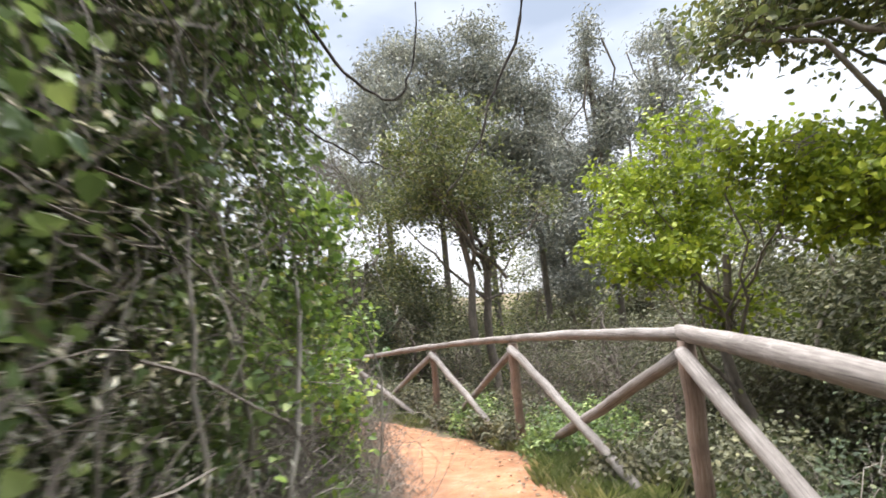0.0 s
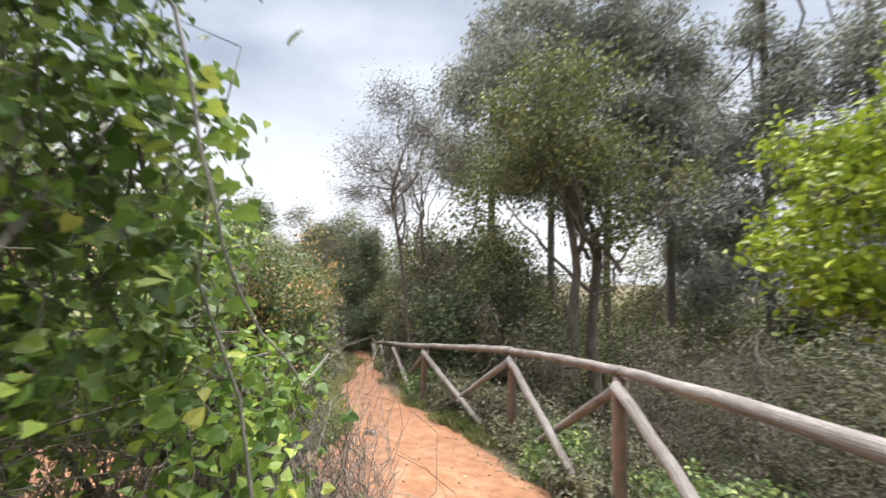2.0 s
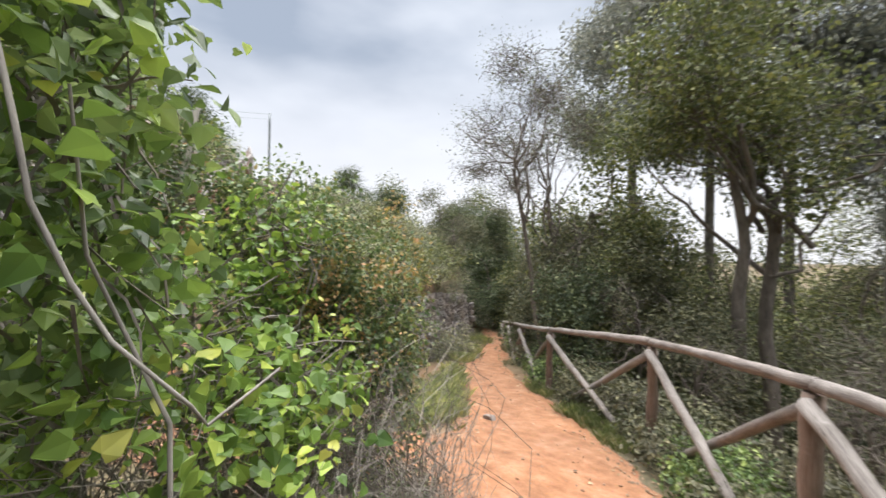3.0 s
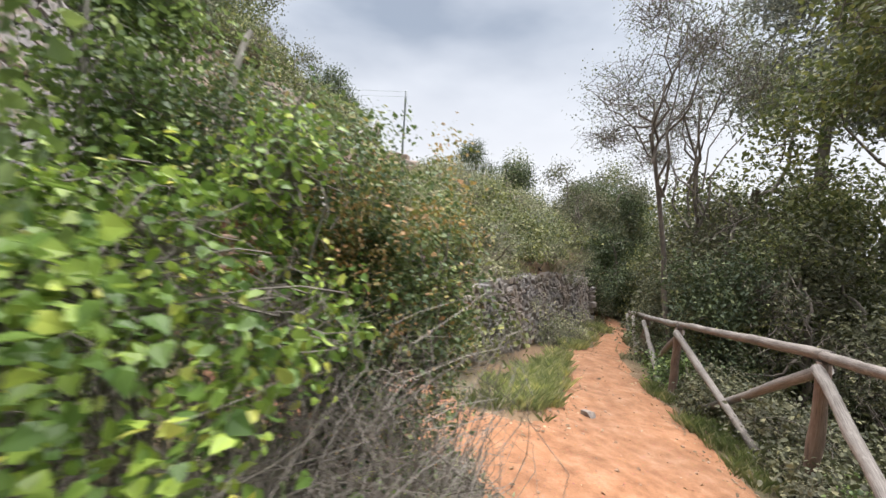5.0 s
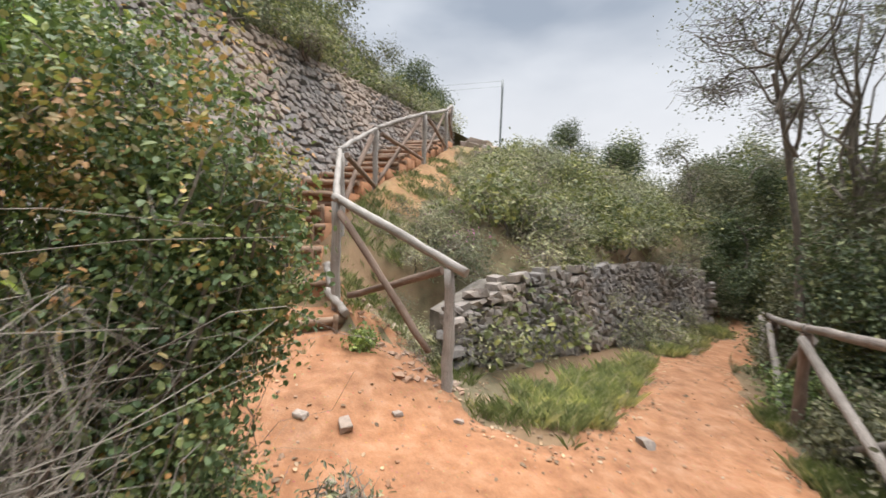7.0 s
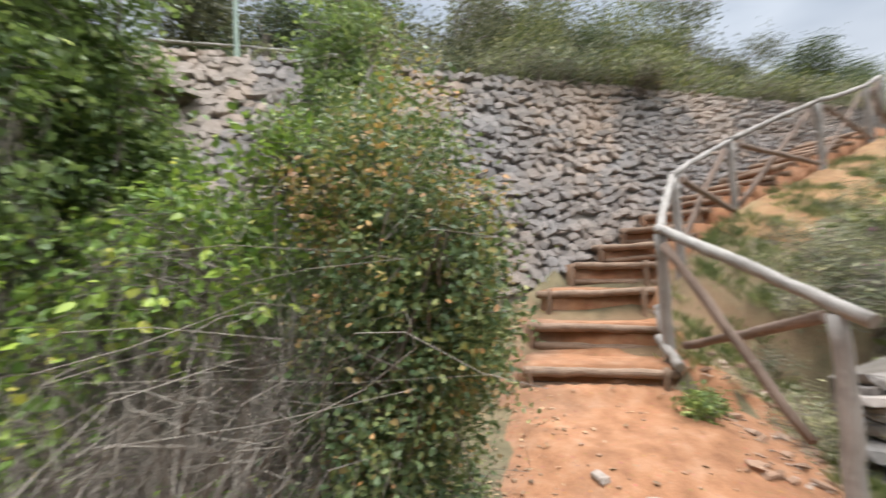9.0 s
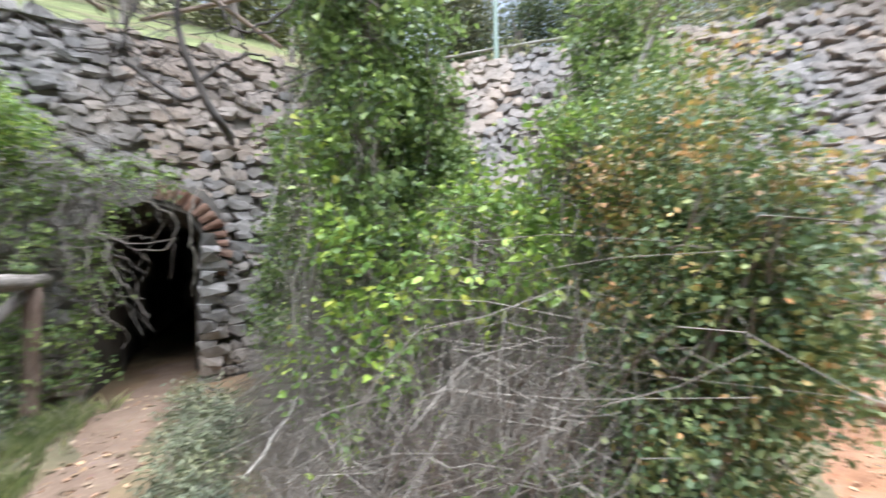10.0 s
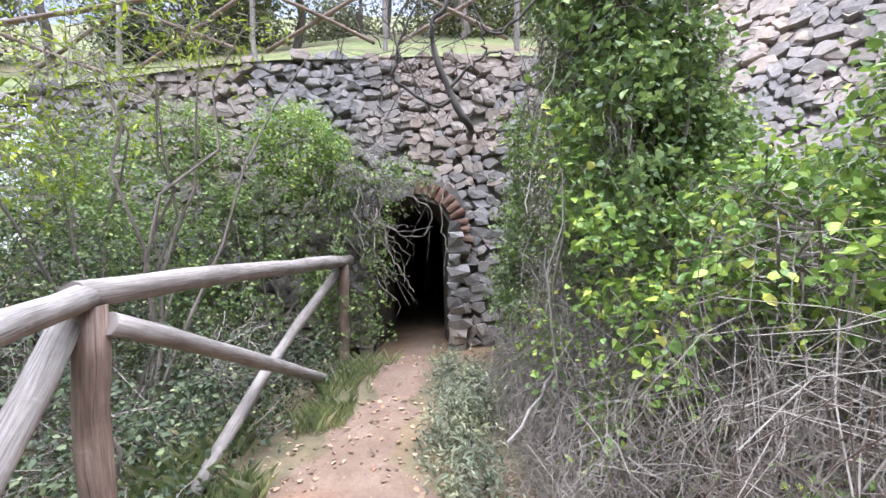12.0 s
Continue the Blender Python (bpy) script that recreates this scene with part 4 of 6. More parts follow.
def tree(name, label, base, trunk_top, r, blobs, count, per, spread, size, shape, mat, seed, limbs=6, twigs=150, bark_mat=None, shell=0.35, lean=0.2, group="", limb_r=0.35, low_limb=5):
    g = np.random.default_rng(seed)
    top = thing(name, label, "tree", base, group)
    b0, t0 = np.asarray(base, float), np.asarray(trunk_top, float)
    bm = bark_mat or bark
    _, tp = stem("trunk", b0 - (0, 0, 0.3), t0, r, r * 0.6, bm, top, g, 10, lean, 10)
    blobs = np.asarray(blobs, float)
    for k in range(limbs):
        c = blobs[k % len(blobs)]
        s = tp[int(g.integers(low_limb, len(tp)))]
        limb, lp = stem("limb", s, c[:3] + g.normal(0, 0.35, 3) * c[3:], r * limb_r * g.uniform(0.8, 1.3), r * 0.08, bm, top, g, 6, 0.4)
        for _ in range(2):
            q = lp[int(g.integers(3, len(lp)))]
            twig, _ = stem("branch", q, q + g.normal(0, 0.5, 3) * c[3:] + (0, 0, 0.1), r * limb_r * 0.4, r * 0.05, bm, top, g, 5, 0.5, 6)
            twig.parent, twig.matrix_parent_inverse = limb, Matrix()
    if twigs:
        c = blobs[g.integers(0, len(blobs), twigs)]
        a = c[:, :3] + g.normal(0, 0.3, (twigs, 3)) * c[:, 3:]
        d = g.normal(0, 1, (twigs, 3))
        d /= np.linalg.norm(d, axis=1, keepdims=True)
        e = c[:, :3] + d * c[:, 3:] * g.uniform(0.7, 1.08, (twigs, 1))
        ob = part("twig_mass", mesh_np("twigs", *twig_lines(a, e, g, r=max(0.006, r * 0.06))), bm)
        tagged(under(ob, top), kind="stuff")
    if count:
        places, normals = clumps(blobs, count, per, spread, g, shell)
        ob = part("crown", leaves_mesh("crown", places, normals, size * g.uniform(0.6, 1.4, len(places)), shape, g), mat)
        tagged(under(ob, top), kind="stuff")
    return top


def scatter(centre, radii, n, small, large, seed, flat=0.8):
    """Uneven blobs inside an ellipsoid, for a ragged crown."""
    g = np.random.default_rng(seed)
    d = g.normal(0, 1, (n, 3))
    d *= (g.random(n) ** 0.45 / np.linalg.norm(d, axis=1))[:, None]
    r = g.uniform(small, large, n)
    return np.concatenate([np.asarray(centre) + d * np.asarray(radii), np.stack([r, r, r * flat], 1)], 1)


def gz(x, y, up=0.0):
    return (x, y, float(ground_z(x, y)) + up)


# beside the path: ivy column, brambles, smilax, mastic
ivy = bush("ivy_stump", "tall tree stump smothered in dark green ivy", gz(-0.85, 1.25),
           [(-0.80, 1.25, 0.55, 0.42, 0.45, 0.6), (-0.82, 1.2, 1.35, 0.40, 0.45, 0.6), (-0.80, 1.25, 2.15, 0.44, 0.46, 0.6), (-0.75, 1.3, 2.85, 0.5, 0.5, 0.5),
            (-0.6, 1.55, 3.3, 0.45, 0.45, 0.35), (-0.62, 1.75, 2.5, 0.25, 0.25, 0.4), (-0.55, 1.85, 1.7, 0.18, 0.2, 0.5), (-1.2, 1.15, 1.7, 0.42, 0.42, 0.6), (-1.1, 1.3, 2.2, 0.3, 0.35, 0.4), (-0.95, 0.8, 2.3, 0.4, 0.4, 0.5)],
           780, 50, 0.060, 0.031, "heart", ivy_leaf, 21, 5, 500, bark, (smilax_leaf, 34, [(-0.5, 2.05, 1.2, 0.16, 0.25, 0.4), (-0.5, 1.6, 2.2, 0.3, 0.3, 0.9), (-0.6, 1.5, 3.1, 0.4, 0.4, 0.4), (-0.48, 1.85, 1.1, 0.2, 0.3, 0.6), (-0.5, 2.0, 0.8, 0.2, 0.25, 0.4)]), 0.6, "ivy", stem_r=0.02)
bush("ivy_thicket", "dense dark thicket of ivy and brambles against the wall", gz(-1.7, 0.3),
     [(-1.5, 0.75, 0.8, 0.6, 0.6, 0.9), (-1.3, 0.0, 1.0, 0.6, 0.5, 1.0), (-0.6, 0.1, 0.8, 0.4, 0.35, 0.8), (-2.2, 0.7, 0.7, 0.7, 0.7, 0.8), (-2.3, 1.6, 0.7, 0.6, 0.6, 0.7), (-1.6, 1.6, 0.9, 0.5, 0.5, 0.8),
      (-2.9, 1.6, 0.6, 0.5, 0.6, 0.6), (-0.33, -0.15, 1.0, 0.16, 0.28, 0.9), (-0.40, 0.25, 1.9, 0.14, 0.28, 0.6)],
     930, 42, 0.065, 0.032, "heart", ivy_leaf, 22, 8, 400, None, (smilax_leaf, 90, [(-1.2, 1.1, 1.5, 0.4, 0.4, 0.4), (-0.75, 0.2, 1.5, 0.35, 0.3, 0.4)]), 0.6)
bush("smilax_bush", "tangled climber with bright green heart-shaped leaves", gz(-0.95, 2.3),
     [(-0.62, 2.3, 0.6, 0.07, 0.10, 0.36), (-0.85, 2.45, 1.15, 0.26, 0.30, 0.20), (-1.05, 2.2, 1.3, 0.32, 0.36, 0.25), (-1.0, 1.85, 1.25, 0.3, 0.3, 0.3), (-1.2, 2.6, 1.55, 0.22, 0.22, 0.25),
      (-0.80, 2.8, 0.4, 0.12, 0.15, 0.26)],
     170, 30, 0.055, 0.034, "oval", smilax_leaf, 23, 9, 420, pale_bark, None, 0.65, "climber", stem_r=0.012)
bush("mastic_bush", "dense evergreen bush with small dark leaves and rusty orange tips", gz(-1.6, 2.75),
     [(-1.22, 3.18, 1.25, 0.26, 0.26, 0.36), (-1.22, 3.30, 1.15, 0.17, 0.2, 0.30), (-1.2, 3.1, 0.8, 0.28, 0.28, 0.42), (-1.45, 2.95, 1.1, 0.34, 0.34, 0.5), (-1.45, 2.85, 1.6, 0.36, 0.38, 0.32), (-1.75, 2.5, 1.75, 0.32, 0.28, 0.35), (-1.6, 2.75, 0.6, 0.4, 0.4, 0.6), (-1.05, 2.95, 0.3, 0.25, 0.28, 0.3),
      (-1.3, 3.1, 0.25, 0.26, 0.22, 0.25), (-1.5, 3.0, 1.0, 0.36, 0.34, 0.45)],
     1050, 58, 0.046, 0.0215, "oval", mastic_leaf, 24, 8, 260, None, (rust_leaf, 60, [(-1.30, 3.05, 1.5, 0.40, 0.40, 0.30), (-1.25, 3.05, 1.0, 0.34, 0.34, 0.5)]), 0.6)
bush("evergreen_shrub", "tall dark evergreen shrub entwined with ivy", gz(-2.0, 2.15), [(-1.95, 2.15, 1.3, 0.35, 0.35, 0.7), (-1.95, 2.15, 2.0, 0.36, 0.33, 0.6), (-2.05, 2.1, 2.6, 0.34, 0.32, 0.5)],
     300, 38, 0.055, 0.034, "oval", ivy_leaf, 29, 5, 160, pale_bark, None, 0.5)
bush("vine_spray", "spray of broad green vine leaves on a bare stem", gz(-0.32, 1.8), [(-0.30, 1.80, 1.80, 0.10, 0.10, 0.16), (-0.36, 1.90, 1.45, 0.10, 0.12, 0.2), (-0.42, 2.10, 1.1, 0.14, 0.2, 0.25), (-0.50, 2.3, 0.85, 0.14, 0.2, 0.25), (-0.35, 2.05, 1.84, 0.03, 0.03, 0.04)],
     80, 8, 0.05, 0.032, "heart", smilax_leaf, 30, 1, 10, pale_bark, None, 0.4, "vine", stem_r=0.006, twig_r=0.002)
bush("low_shrub", "small grey-green shrub at the edge of the red path", gz(-1.15, 3.5), [(-1.2, 3.5, 0.05, 0.24, 0.22, 0.24), (-1.4, 3.62, 0.05, 0.2, 0.18, 0.2)],
     130, 12, 0.04, 0.035, "narrow", grey_leaf, 25, 4, 160, None, None, 0.4)


def brambles():
    g = np.random.default_rng(31)
    base = thing("brambles", "dry grey tangle of bare bramble stems", "brambles", gz(-0.6, 2.0))
    n = 6500
    a = np.stack([g.uniform(-1.3, -0.12, n), g.uniform(0.3, 3.0, n), np.zeros(n)], 1)
    a[:, 0] = np.minimum(a[:, 0], np.interp(a[:, 1], PATH_Y, PATH_L) - 0.22 * g.random(n) - 0.10)
    a[:, 2] = ground_z(a[:, 0], a[:, 1]) + g.uniform(-0.02, 0.85, n) * np.clip(-(a[:, 0] - 0.1) * 1.6, 0.3, 1)
    e = a + np.stack([g.normal(0, 0.22, n), g.normal(0, 0.25, n), g.uniform(0.05, 0.6, n)], 1)
    e[:, 0] = np.minimum(np.minimum(e[:, 0], -0.02 + 0.12 * g.random(n)), np.interp(e[:, 1], PATH_Y, PATH_L) - 0.02)
    e[:, 2] = np.minimum(e[:, 2], 0.12 + 1.5 * np.clip(-(e[:, 0] + 0.12) * 1.45, 0, 1))
    tagged(under(part("twig_mass", mesh_np("twigs", *twig_lines(a, e, g, 0.26, 7, 0.0018)), twig_bark), base), kind="stuff")
    p, nn = clumps([(-0.30, 1.6, 0.55, 0.08, 0.3, 0.3), (-0.36, 2.15, 0.50, 0.07, 0.2, 0.3), (-0.68, 2.7, 0.35, 0.10, 0.25, 0.3), (-0.28, 1.1, 0.5, 0.08, 0.3, 0.35)], 34, 18, 0.045, g, 0.5)
    tagged(under(part("foliage", leaves_mesh("foliage", p, nn, 0.040 * g.uniform(0.6, 1.25, len(p)), "oval", g), smilax_leaf), base), kind="stuff")
    for pts, r in (([(-0.02, 1.9, 0.30), (-0.27, 1.65, 0.52), (-0.31, 1.55, 0.56), (-0.62, 1.35, 0.72)], 0.008),
                   ([(-0.55, 1.05, 0.2), (-0.35, 1.35, 0.9), (-0.42, 1.6, 1.5), (-0.6, 1.9, 1.9)], 0.013),
                   ([(-1.62, 2.35, 1.2), (-1.66, 2.42, 1.7), (-1.72, 2.48, 2.0), (-1.78, 2.56, 2.28)], 0.026),
                   ([(-0.30, 1.70, 2.15), (-0.24, 1.74, 1.95), (-0.19, 1.77, 1.72), (-0.15, 1.80, 1.55), (-0.12, 1.86, 1.42), (-0.11, 1.93, 1.37), (-0.12, 2.02, 1.40)], 0.0036)):
        t = np.linspace(0, len(pts) - 1, 14)
        p = np.array([np.interp(t, range(len(pts)), [q[k] for q in pts]) for k in range(3)]).T + g.normal(0, 0.006, (14, 3))
        under(part("stem", smooth(mesh_np("stem", *tube_arrays(p, np.linspace(r, r * 0.5, 14), 7))), pale_bark, None, "pale bare stem"), base)


brambles()


def dry_creepers():
    """Bare grey creeper stems that cover the shady side of the ivy."""
    g = np.random.default_rng(33)
    base = thing("dry_creepers", "bare grey creeper stems hanging down over dark ivy", "creeper", gz(-0.4, 0.9))
    n = 800
    a = np.stack([g.uniform(-0.66, -0.36, n), g.uniform(0.0, 1.7, n), g.uniform(0.3, 2.9, n)], 1)
    e = a + np.stack([g.normal(0.0, 0.10, n), g.normal(0, 0.28, n), -g.uniform(-0.1, 0.6, n)], 1)
    e[:, 2] = np.maximum(e[:, 2], 0.1)
    e[:, 1] = np.where(e[:, 2] > 1.5, np.minimum(e[:, 1], 1.62), e[:, 1])
    tagged(under(part("twig_mass", mesh_np("twig_mass", *twig_lines(a, e, g, 0.14, 7, 0.0034)), twig_bark), base), kind="stuff")
    # dry leaves whose whitened colour adds painted glints to the shady side
    p, nn = clumps([(-0.62, 0.9, 0.7, 0.25, 0.6, 0.6), (-0.62, 0.9, 1.7, 0.25, 0.6, 0.6), (-0.62, 1.0, 2.6, 0.25, 0.5, 0.5)], 1300, 10, 0.07, g, 0.75)
    tagged(under(part("foliage", leaves_mesh("foliage", p, nn, 0.028 * g.uniform(0.4, 1.4, len(p)), "narrow", g), creeper_leaf_glint), base), kind="stuff")
    for k in range(4):
        y, x = g.uniform(0.5, 1.3), g.uniform(-0.55, -0.4)
        pts = [(x, y, 2.8), (x + g.normal(0, 0.06), y + g.normal(0, 0.1), 2.0), (x + g.normal(0, 0.08), y + g.normal(0, 0.15), 1.2), (x + g.normal(0, 0.08), y + g.normal(0, 0.15), 0.1)]
        t = np.linspace(0, 3, 18)
        p = np.array([np.interp(t, range(4), [q[c] for q in pts]) for c in range(3)]).T + g.normal(0, 0.012, (18, 3))
        under(part("stem", smooth(mesh_np("stem", *tube_arrays(p, np.linspace(0.005, 0.009, 18) * g.uniform(0.6, 1.4), 7))), pale_bark), base)


dry_creepers()


def bent(pts, n=16, seed=0, shake=0.006):
    g = np.random.default_rng(seed)
    t = np.linspace(0, len(pts) - 1, n)
    return np.array([np.interp(t, range(len(pts)), [q[k] for q in pts]) for k in range(3)]).T + g.normal(0, shake, (n, 3))


for k, (pts, r) in enumerate((([(-0.3, 1.2, 3.2), (0.35, 1.35, 2.9), (0.56, 1.42, 2.5), (0.50, 1.45, 2.28), (0.41, 1.45, 2.13), (0.34, 1.45, 1.96), (0.22, 1.45, 1.79)], 0.0085),
                              ([(-0.5, 1.5, 3.0), (-0.25, 1.7, 2.51), (-0.13, 1.7, 2.37), (0.0, 1.7, 2.28), (0.06, 1.7, 2.34), (0.11, 1.7, 2.45), (0.15, 1.65, 2.7)], 0.009),
                              ([(-0.5, 1.55, 2.3), (-0.35, 1.7, 2.18), (-0.16, 1.7, 2.04), (-0.03, 1.7, 1.99), (-0.01, 1.7, 1.9)], 0.006))):
    under(part("hanging_branch", smooth(mesh_np("hanging_branch", *tube_arrays(bent(pts, 18, k), np.linspace(r, r * 0.35, 18), 6))), dead_bark, None, "bare dark hanging branch"), ivy)


# round the tunnel's mouth
def dead_shrub():
    g = np.random.default_rng(41)
    base = thing("dead_shrub", "bare dark crooked shrub growing out of the stone wall", "shrub", (0.02, -0.78, 2.42))
    lines = [([(0.02, -0.85, 2.42), (0.05, -0.2, 2.30), (0.08, 0.4, 2.2), (0.24, 0.4, 2.47), (0.35, 0.4, 2.77), (0.37, 0.4, 3.05), (0.28, 0.4, 3.15), (0.15, 0.4, 3.4)], 0.036),
             ([(0.22, 0.4, 2.42), (0.31, 0.4, 2.35), (0.52, 0.4, 2.44), (0.70, 0.4, 2.60), (0.66, 0.4, 2.87), (0.48, 0.4, 3.24), (0.4, 0.4, 3.5)], 0.018),
             ([(0.25, 0.4, 2.5), (0.1, 0.4, 2.65), (-0.07, 0.4, 2.78), (-0.27, 0.4, 2.78)], 0.016),
             ([(-0.07, 0.4, 2.78), (-0.04, 0.4, 2.94), (0.04, 0.4, 3.11), (0.16, 0.4, 3.08)], 0.011),
             ([(0.70, 0.4, 2.60), (0.95, 0.35, 2.62), (1.2, 0.3, 2.78)], 0.010),
             ([(-0.04, 0.4, 2.94), (-0.25, 0.4, 3.0), (-0.4, 0.4, 3.2)], 0.009)]
    for k, (pts, r) in enumerate(lines):
        under(part("branch", smooth(mesh_np("branch", *tube_arrays(bent(pts, 22, k, 0.008), np.linspace(r, r * 0.45, 22), 8))), dead_bark), base)
    a = np.array([(0.45, 0.38, 2.95)] * 110) + g.normal(0, 0.32, (110, 3))
    e = a + g.normal(0, 0.28, (110, 3))
    tagged(under(part("twig_mass", mesh_np("twigs", *twig_lines(a, e, g, 0.1, 5, 0.004)), dead_bark), base), kind="stuff")


dead_shrub()


def vines():
    g = np.random.default_rng(42)
    base = thing("hanging_vines", "dry brown creeper stems hanging over the tunnel mouth", "vine", (1.1, -0.5, 1.9))
    n = 210
    a = np.stack([g.uniform(0.95, 1.65, n), g.uniform(-0.60, -0.25, n), g.uniform(1.3, 2.35, n)], 1)
    e = a + np.stack([g.normal(-0.08, 0.25, n), g.normal(0.05, 0.1, n), g.normal(-0.35, 0.3, n)], 1)
    tagged(under(part("twig_mass", mesh_np("twigs", *twig_lines(a, e, g, 0.2, 7, 0.005)), twig_bark), base), kind="stuff")
    for k, pts in enumerate(([(1.0, -0.5, 2.0), (0.75, -0.35, 1.75), (0.52, -0.3, 1.65), (0.42, -0.3, 1.5), (0.50, -0.3, 1.32), (0.72, -0.35, 1.3), (0.9, -0.4, 1.45)],
                             [(1.15, -0.45, 1.7), (0.95, -0.3, 1.3), (0.75, -0.25, 0.95), (0.62, -0.25, 0.75)],
                             [(0.3, -0.5, 1.9), (0.35, -0.35, 1.6), (0.3, -0.3, 1.2), (0.33, -0.3, 0.9)],
                             [(0.9, -0.35, 1.3), (0.93, -0.3, 1.0), (0.9, -0.3, 0.7)])):
        under(part("vine", smooth(mesh_np("vine", *tube_arrays(bent(pts, 24, 90 + k, 0.01), np.linspace(0.008, 0.004, 24), 6))), twig_bark), base)
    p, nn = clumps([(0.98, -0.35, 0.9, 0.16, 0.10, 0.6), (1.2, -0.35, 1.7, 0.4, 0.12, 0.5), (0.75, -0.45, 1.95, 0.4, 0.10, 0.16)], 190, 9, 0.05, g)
    tagged(under(part("foliage", leaves_mesh("foliage", p, nn, 0.032 * g.uniform(0.6, 1.3, len(p)), "heart", g), shrub_leaf), base), kind="stuff")


vines()
bush("wall_shrub", "leafy green shrub climbing the wall beside the tunnel", gz(1.9, -0.1),
     [(1.55, -0.25, 1.3, 0.42, 0.3, 0.8), (1.75, -0.2, 2.1, 0.42, 0.3, 0.5), (2.3, 0.0, 1.1, 0.6, 0.4, 1.0), (1.35, -0.3, 0.5, 0.25, 0.25, 0.5), (2.9, 0.2, 1.0, 0.6, 0.5, 1.0), (3.7, 0.3, 1.3, 0.7, 0.5, 1.0), (2.5, -0.2, 1.9, 0.6, 0.3, 0.6), (2.9, -0.2, 2.3, 0.6, 0.22, 0.4), (3.8, -0.05, 2.1, 0.6, 0.3, 0.5)],
     640, 38, 0.062, 0.034, "oval", shrub_leaf, 26, 8, 260, None, (smilax_leaf, 80, [(1.7, -0.15, 2.2, 0.4, 0.25, 0.4)]), 0.55)
# the bank's main leaves carry its shade in their colour
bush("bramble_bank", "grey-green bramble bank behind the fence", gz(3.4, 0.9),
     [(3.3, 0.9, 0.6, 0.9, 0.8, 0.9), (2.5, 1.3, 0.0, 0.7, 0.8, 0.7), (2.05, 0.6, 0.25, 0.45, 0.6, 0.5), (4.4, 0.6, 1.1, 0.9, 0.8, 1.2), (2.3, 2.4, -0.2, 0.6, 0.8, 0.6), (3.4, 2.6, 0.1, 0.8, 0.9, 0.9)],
     700, 34, 0.08, 0.030, "oval", shaded_scrub_leaf, 27, 8, 900, None, (shrub_leaf, 160, [(3.4, 0.6, 1.3, 0.9, 0.6, 0.6)]), 0.6)
bush("sapling", "thin leafless sapling with a few yellow-green leaf tufts", gz(2.6, 0.9),
     [(2.7, 0.9, 2.5, 0.8, 0.5, 0.6), (2.1, 0.8, 2.9, 0.6, 0.5, 0.3), (3.2, 1.0, 1.8, 0.4, 0.4, 0.4), (3.3, 0.7, 2.6, 0.5, 0.4, 0.5)], 130, 14, 0.07, 0.06, "narrow", bright_leaf, 28, 10, 220, None, None, 0.6)


# ---- grasses ----
def grass(name, label, spots, count, height, mat, seed, spread=0.3, inside=None):
    """Blades round spots (x, y, radius), as one thing of many blades."""
    g = np.random.default_rng(seed)
    spots = np.asarray(spots, float)
    w = spots[:, 2] ** 2
    tufts = count // 16
    k = g.choice(len(spots), tufts, p=w / w.sum())
    a, r = g.uniform(0, 2 * np.pi, tufts), np.sqrt(g.random(tufts))
    x, y = spots[k, 0] + spots[k, 2] * r * np.cos(a), spots[k, 1] + spots[k, 2] * r * np.sin(a)
    count = tufts * 16
    x, y = np.repeat(x, 16) + g.normal(0, 0.025, count), np.repeat(y, 16) + g.normal(0, 0.025, count)
    patchy = np.sin(3.7 * x + 1.1) * np.sin(4.1 * y) + np.sin(9 * x - 5 * y) * 0.6 + g.normal(0, 0.5, count)
    keep = (path_inside(x, y) < (0.03 if inside is None else inside)) & (patchy > -0.55)
    x, y = x[keep], y[keep]
    n = len(x)
    z = ground_z(x, y) - 0.01
    h = height * g.uniform(0.3, 1.2, n)
    d = g.normal(0, 1, (n, 2))
    d /= np.linalg.norm(d, axis=1, keepdims=True)
    bend = h * g.uniform(0.15, 0.95, n)
    wdt = g.uniform(0.0009, 0.0021, n)
    sx, sy = -d[:, 1] * wdt, d[:, 0] * wdt
    mx, my = x + d[:, 0] * bend * 0.35, y + d[:, 1] * bend * 0.35
    tx, ty = x + d[:, 0] * bend, y + d[:, 1] * bend
    v = np.stack([np.stack([x - sx, y - sy, z], 1), np.stack([x + sx, y + sy, z], 1), np.stack([mx + sx * 0.8, my + sy * 0.8, z + h * 0.6], 1),
                  np.stack([tx, ty, z + h], 1), np.stack([mx - sx * 0.8, my - sy * 0.8, z + h * 0.6], 1)], 1)
    ob = part(name, mesh_np(name, v.reshape(-1, 3), np.arange(n * 5).reshape(n, 5)), mat)
    return tagged(ob, label, "grass", kind="stuff")


grass("grass_verge", "fresh green grass between the path and the fence",
      [(0.80, 3.6, 0.4), (0.5, 4.6, 0.3), (1.0, 2.9, 0.35), (-0.8, 6.4, 0.3), (1.15, 1.1, 0.2), (1.1, 0.2, 0.25), (1.28, 2.0, 0.25), (1.08, 0.6, 0.2), (0.62, 0.05, 0.22), (-1.4, 6.9, 0.4), (-2.4, 7.6, 0.35)], 12000, 0.14, grass_blade, 51)
g_dry = np.random.default_rng(56)
grass("hill_grass", "dry pale grass over the hillside between the shrubs", [(float(-3.9 - 7 * a), float(4.9 + 7 * b + 3.2 * a), 0.7) for a, b in g_dry.random((40, 2))], 20000, 0.17, dry_blade, 57)
grass("grass_tuft", "long green grass below the low stone wall",
      [(-2.75, 5.55, 0.42), (-3.1, 6.2, 0.35), (-3.5, 6.9, 0.3), (-3.9, 7.7, 0.3), (-4.5, 8.8, 0.35), (-5.3, 10.3, 0.4), (-6.2, 12.0, 0.4)], 10000, 0.19, meadow_blade, 52)
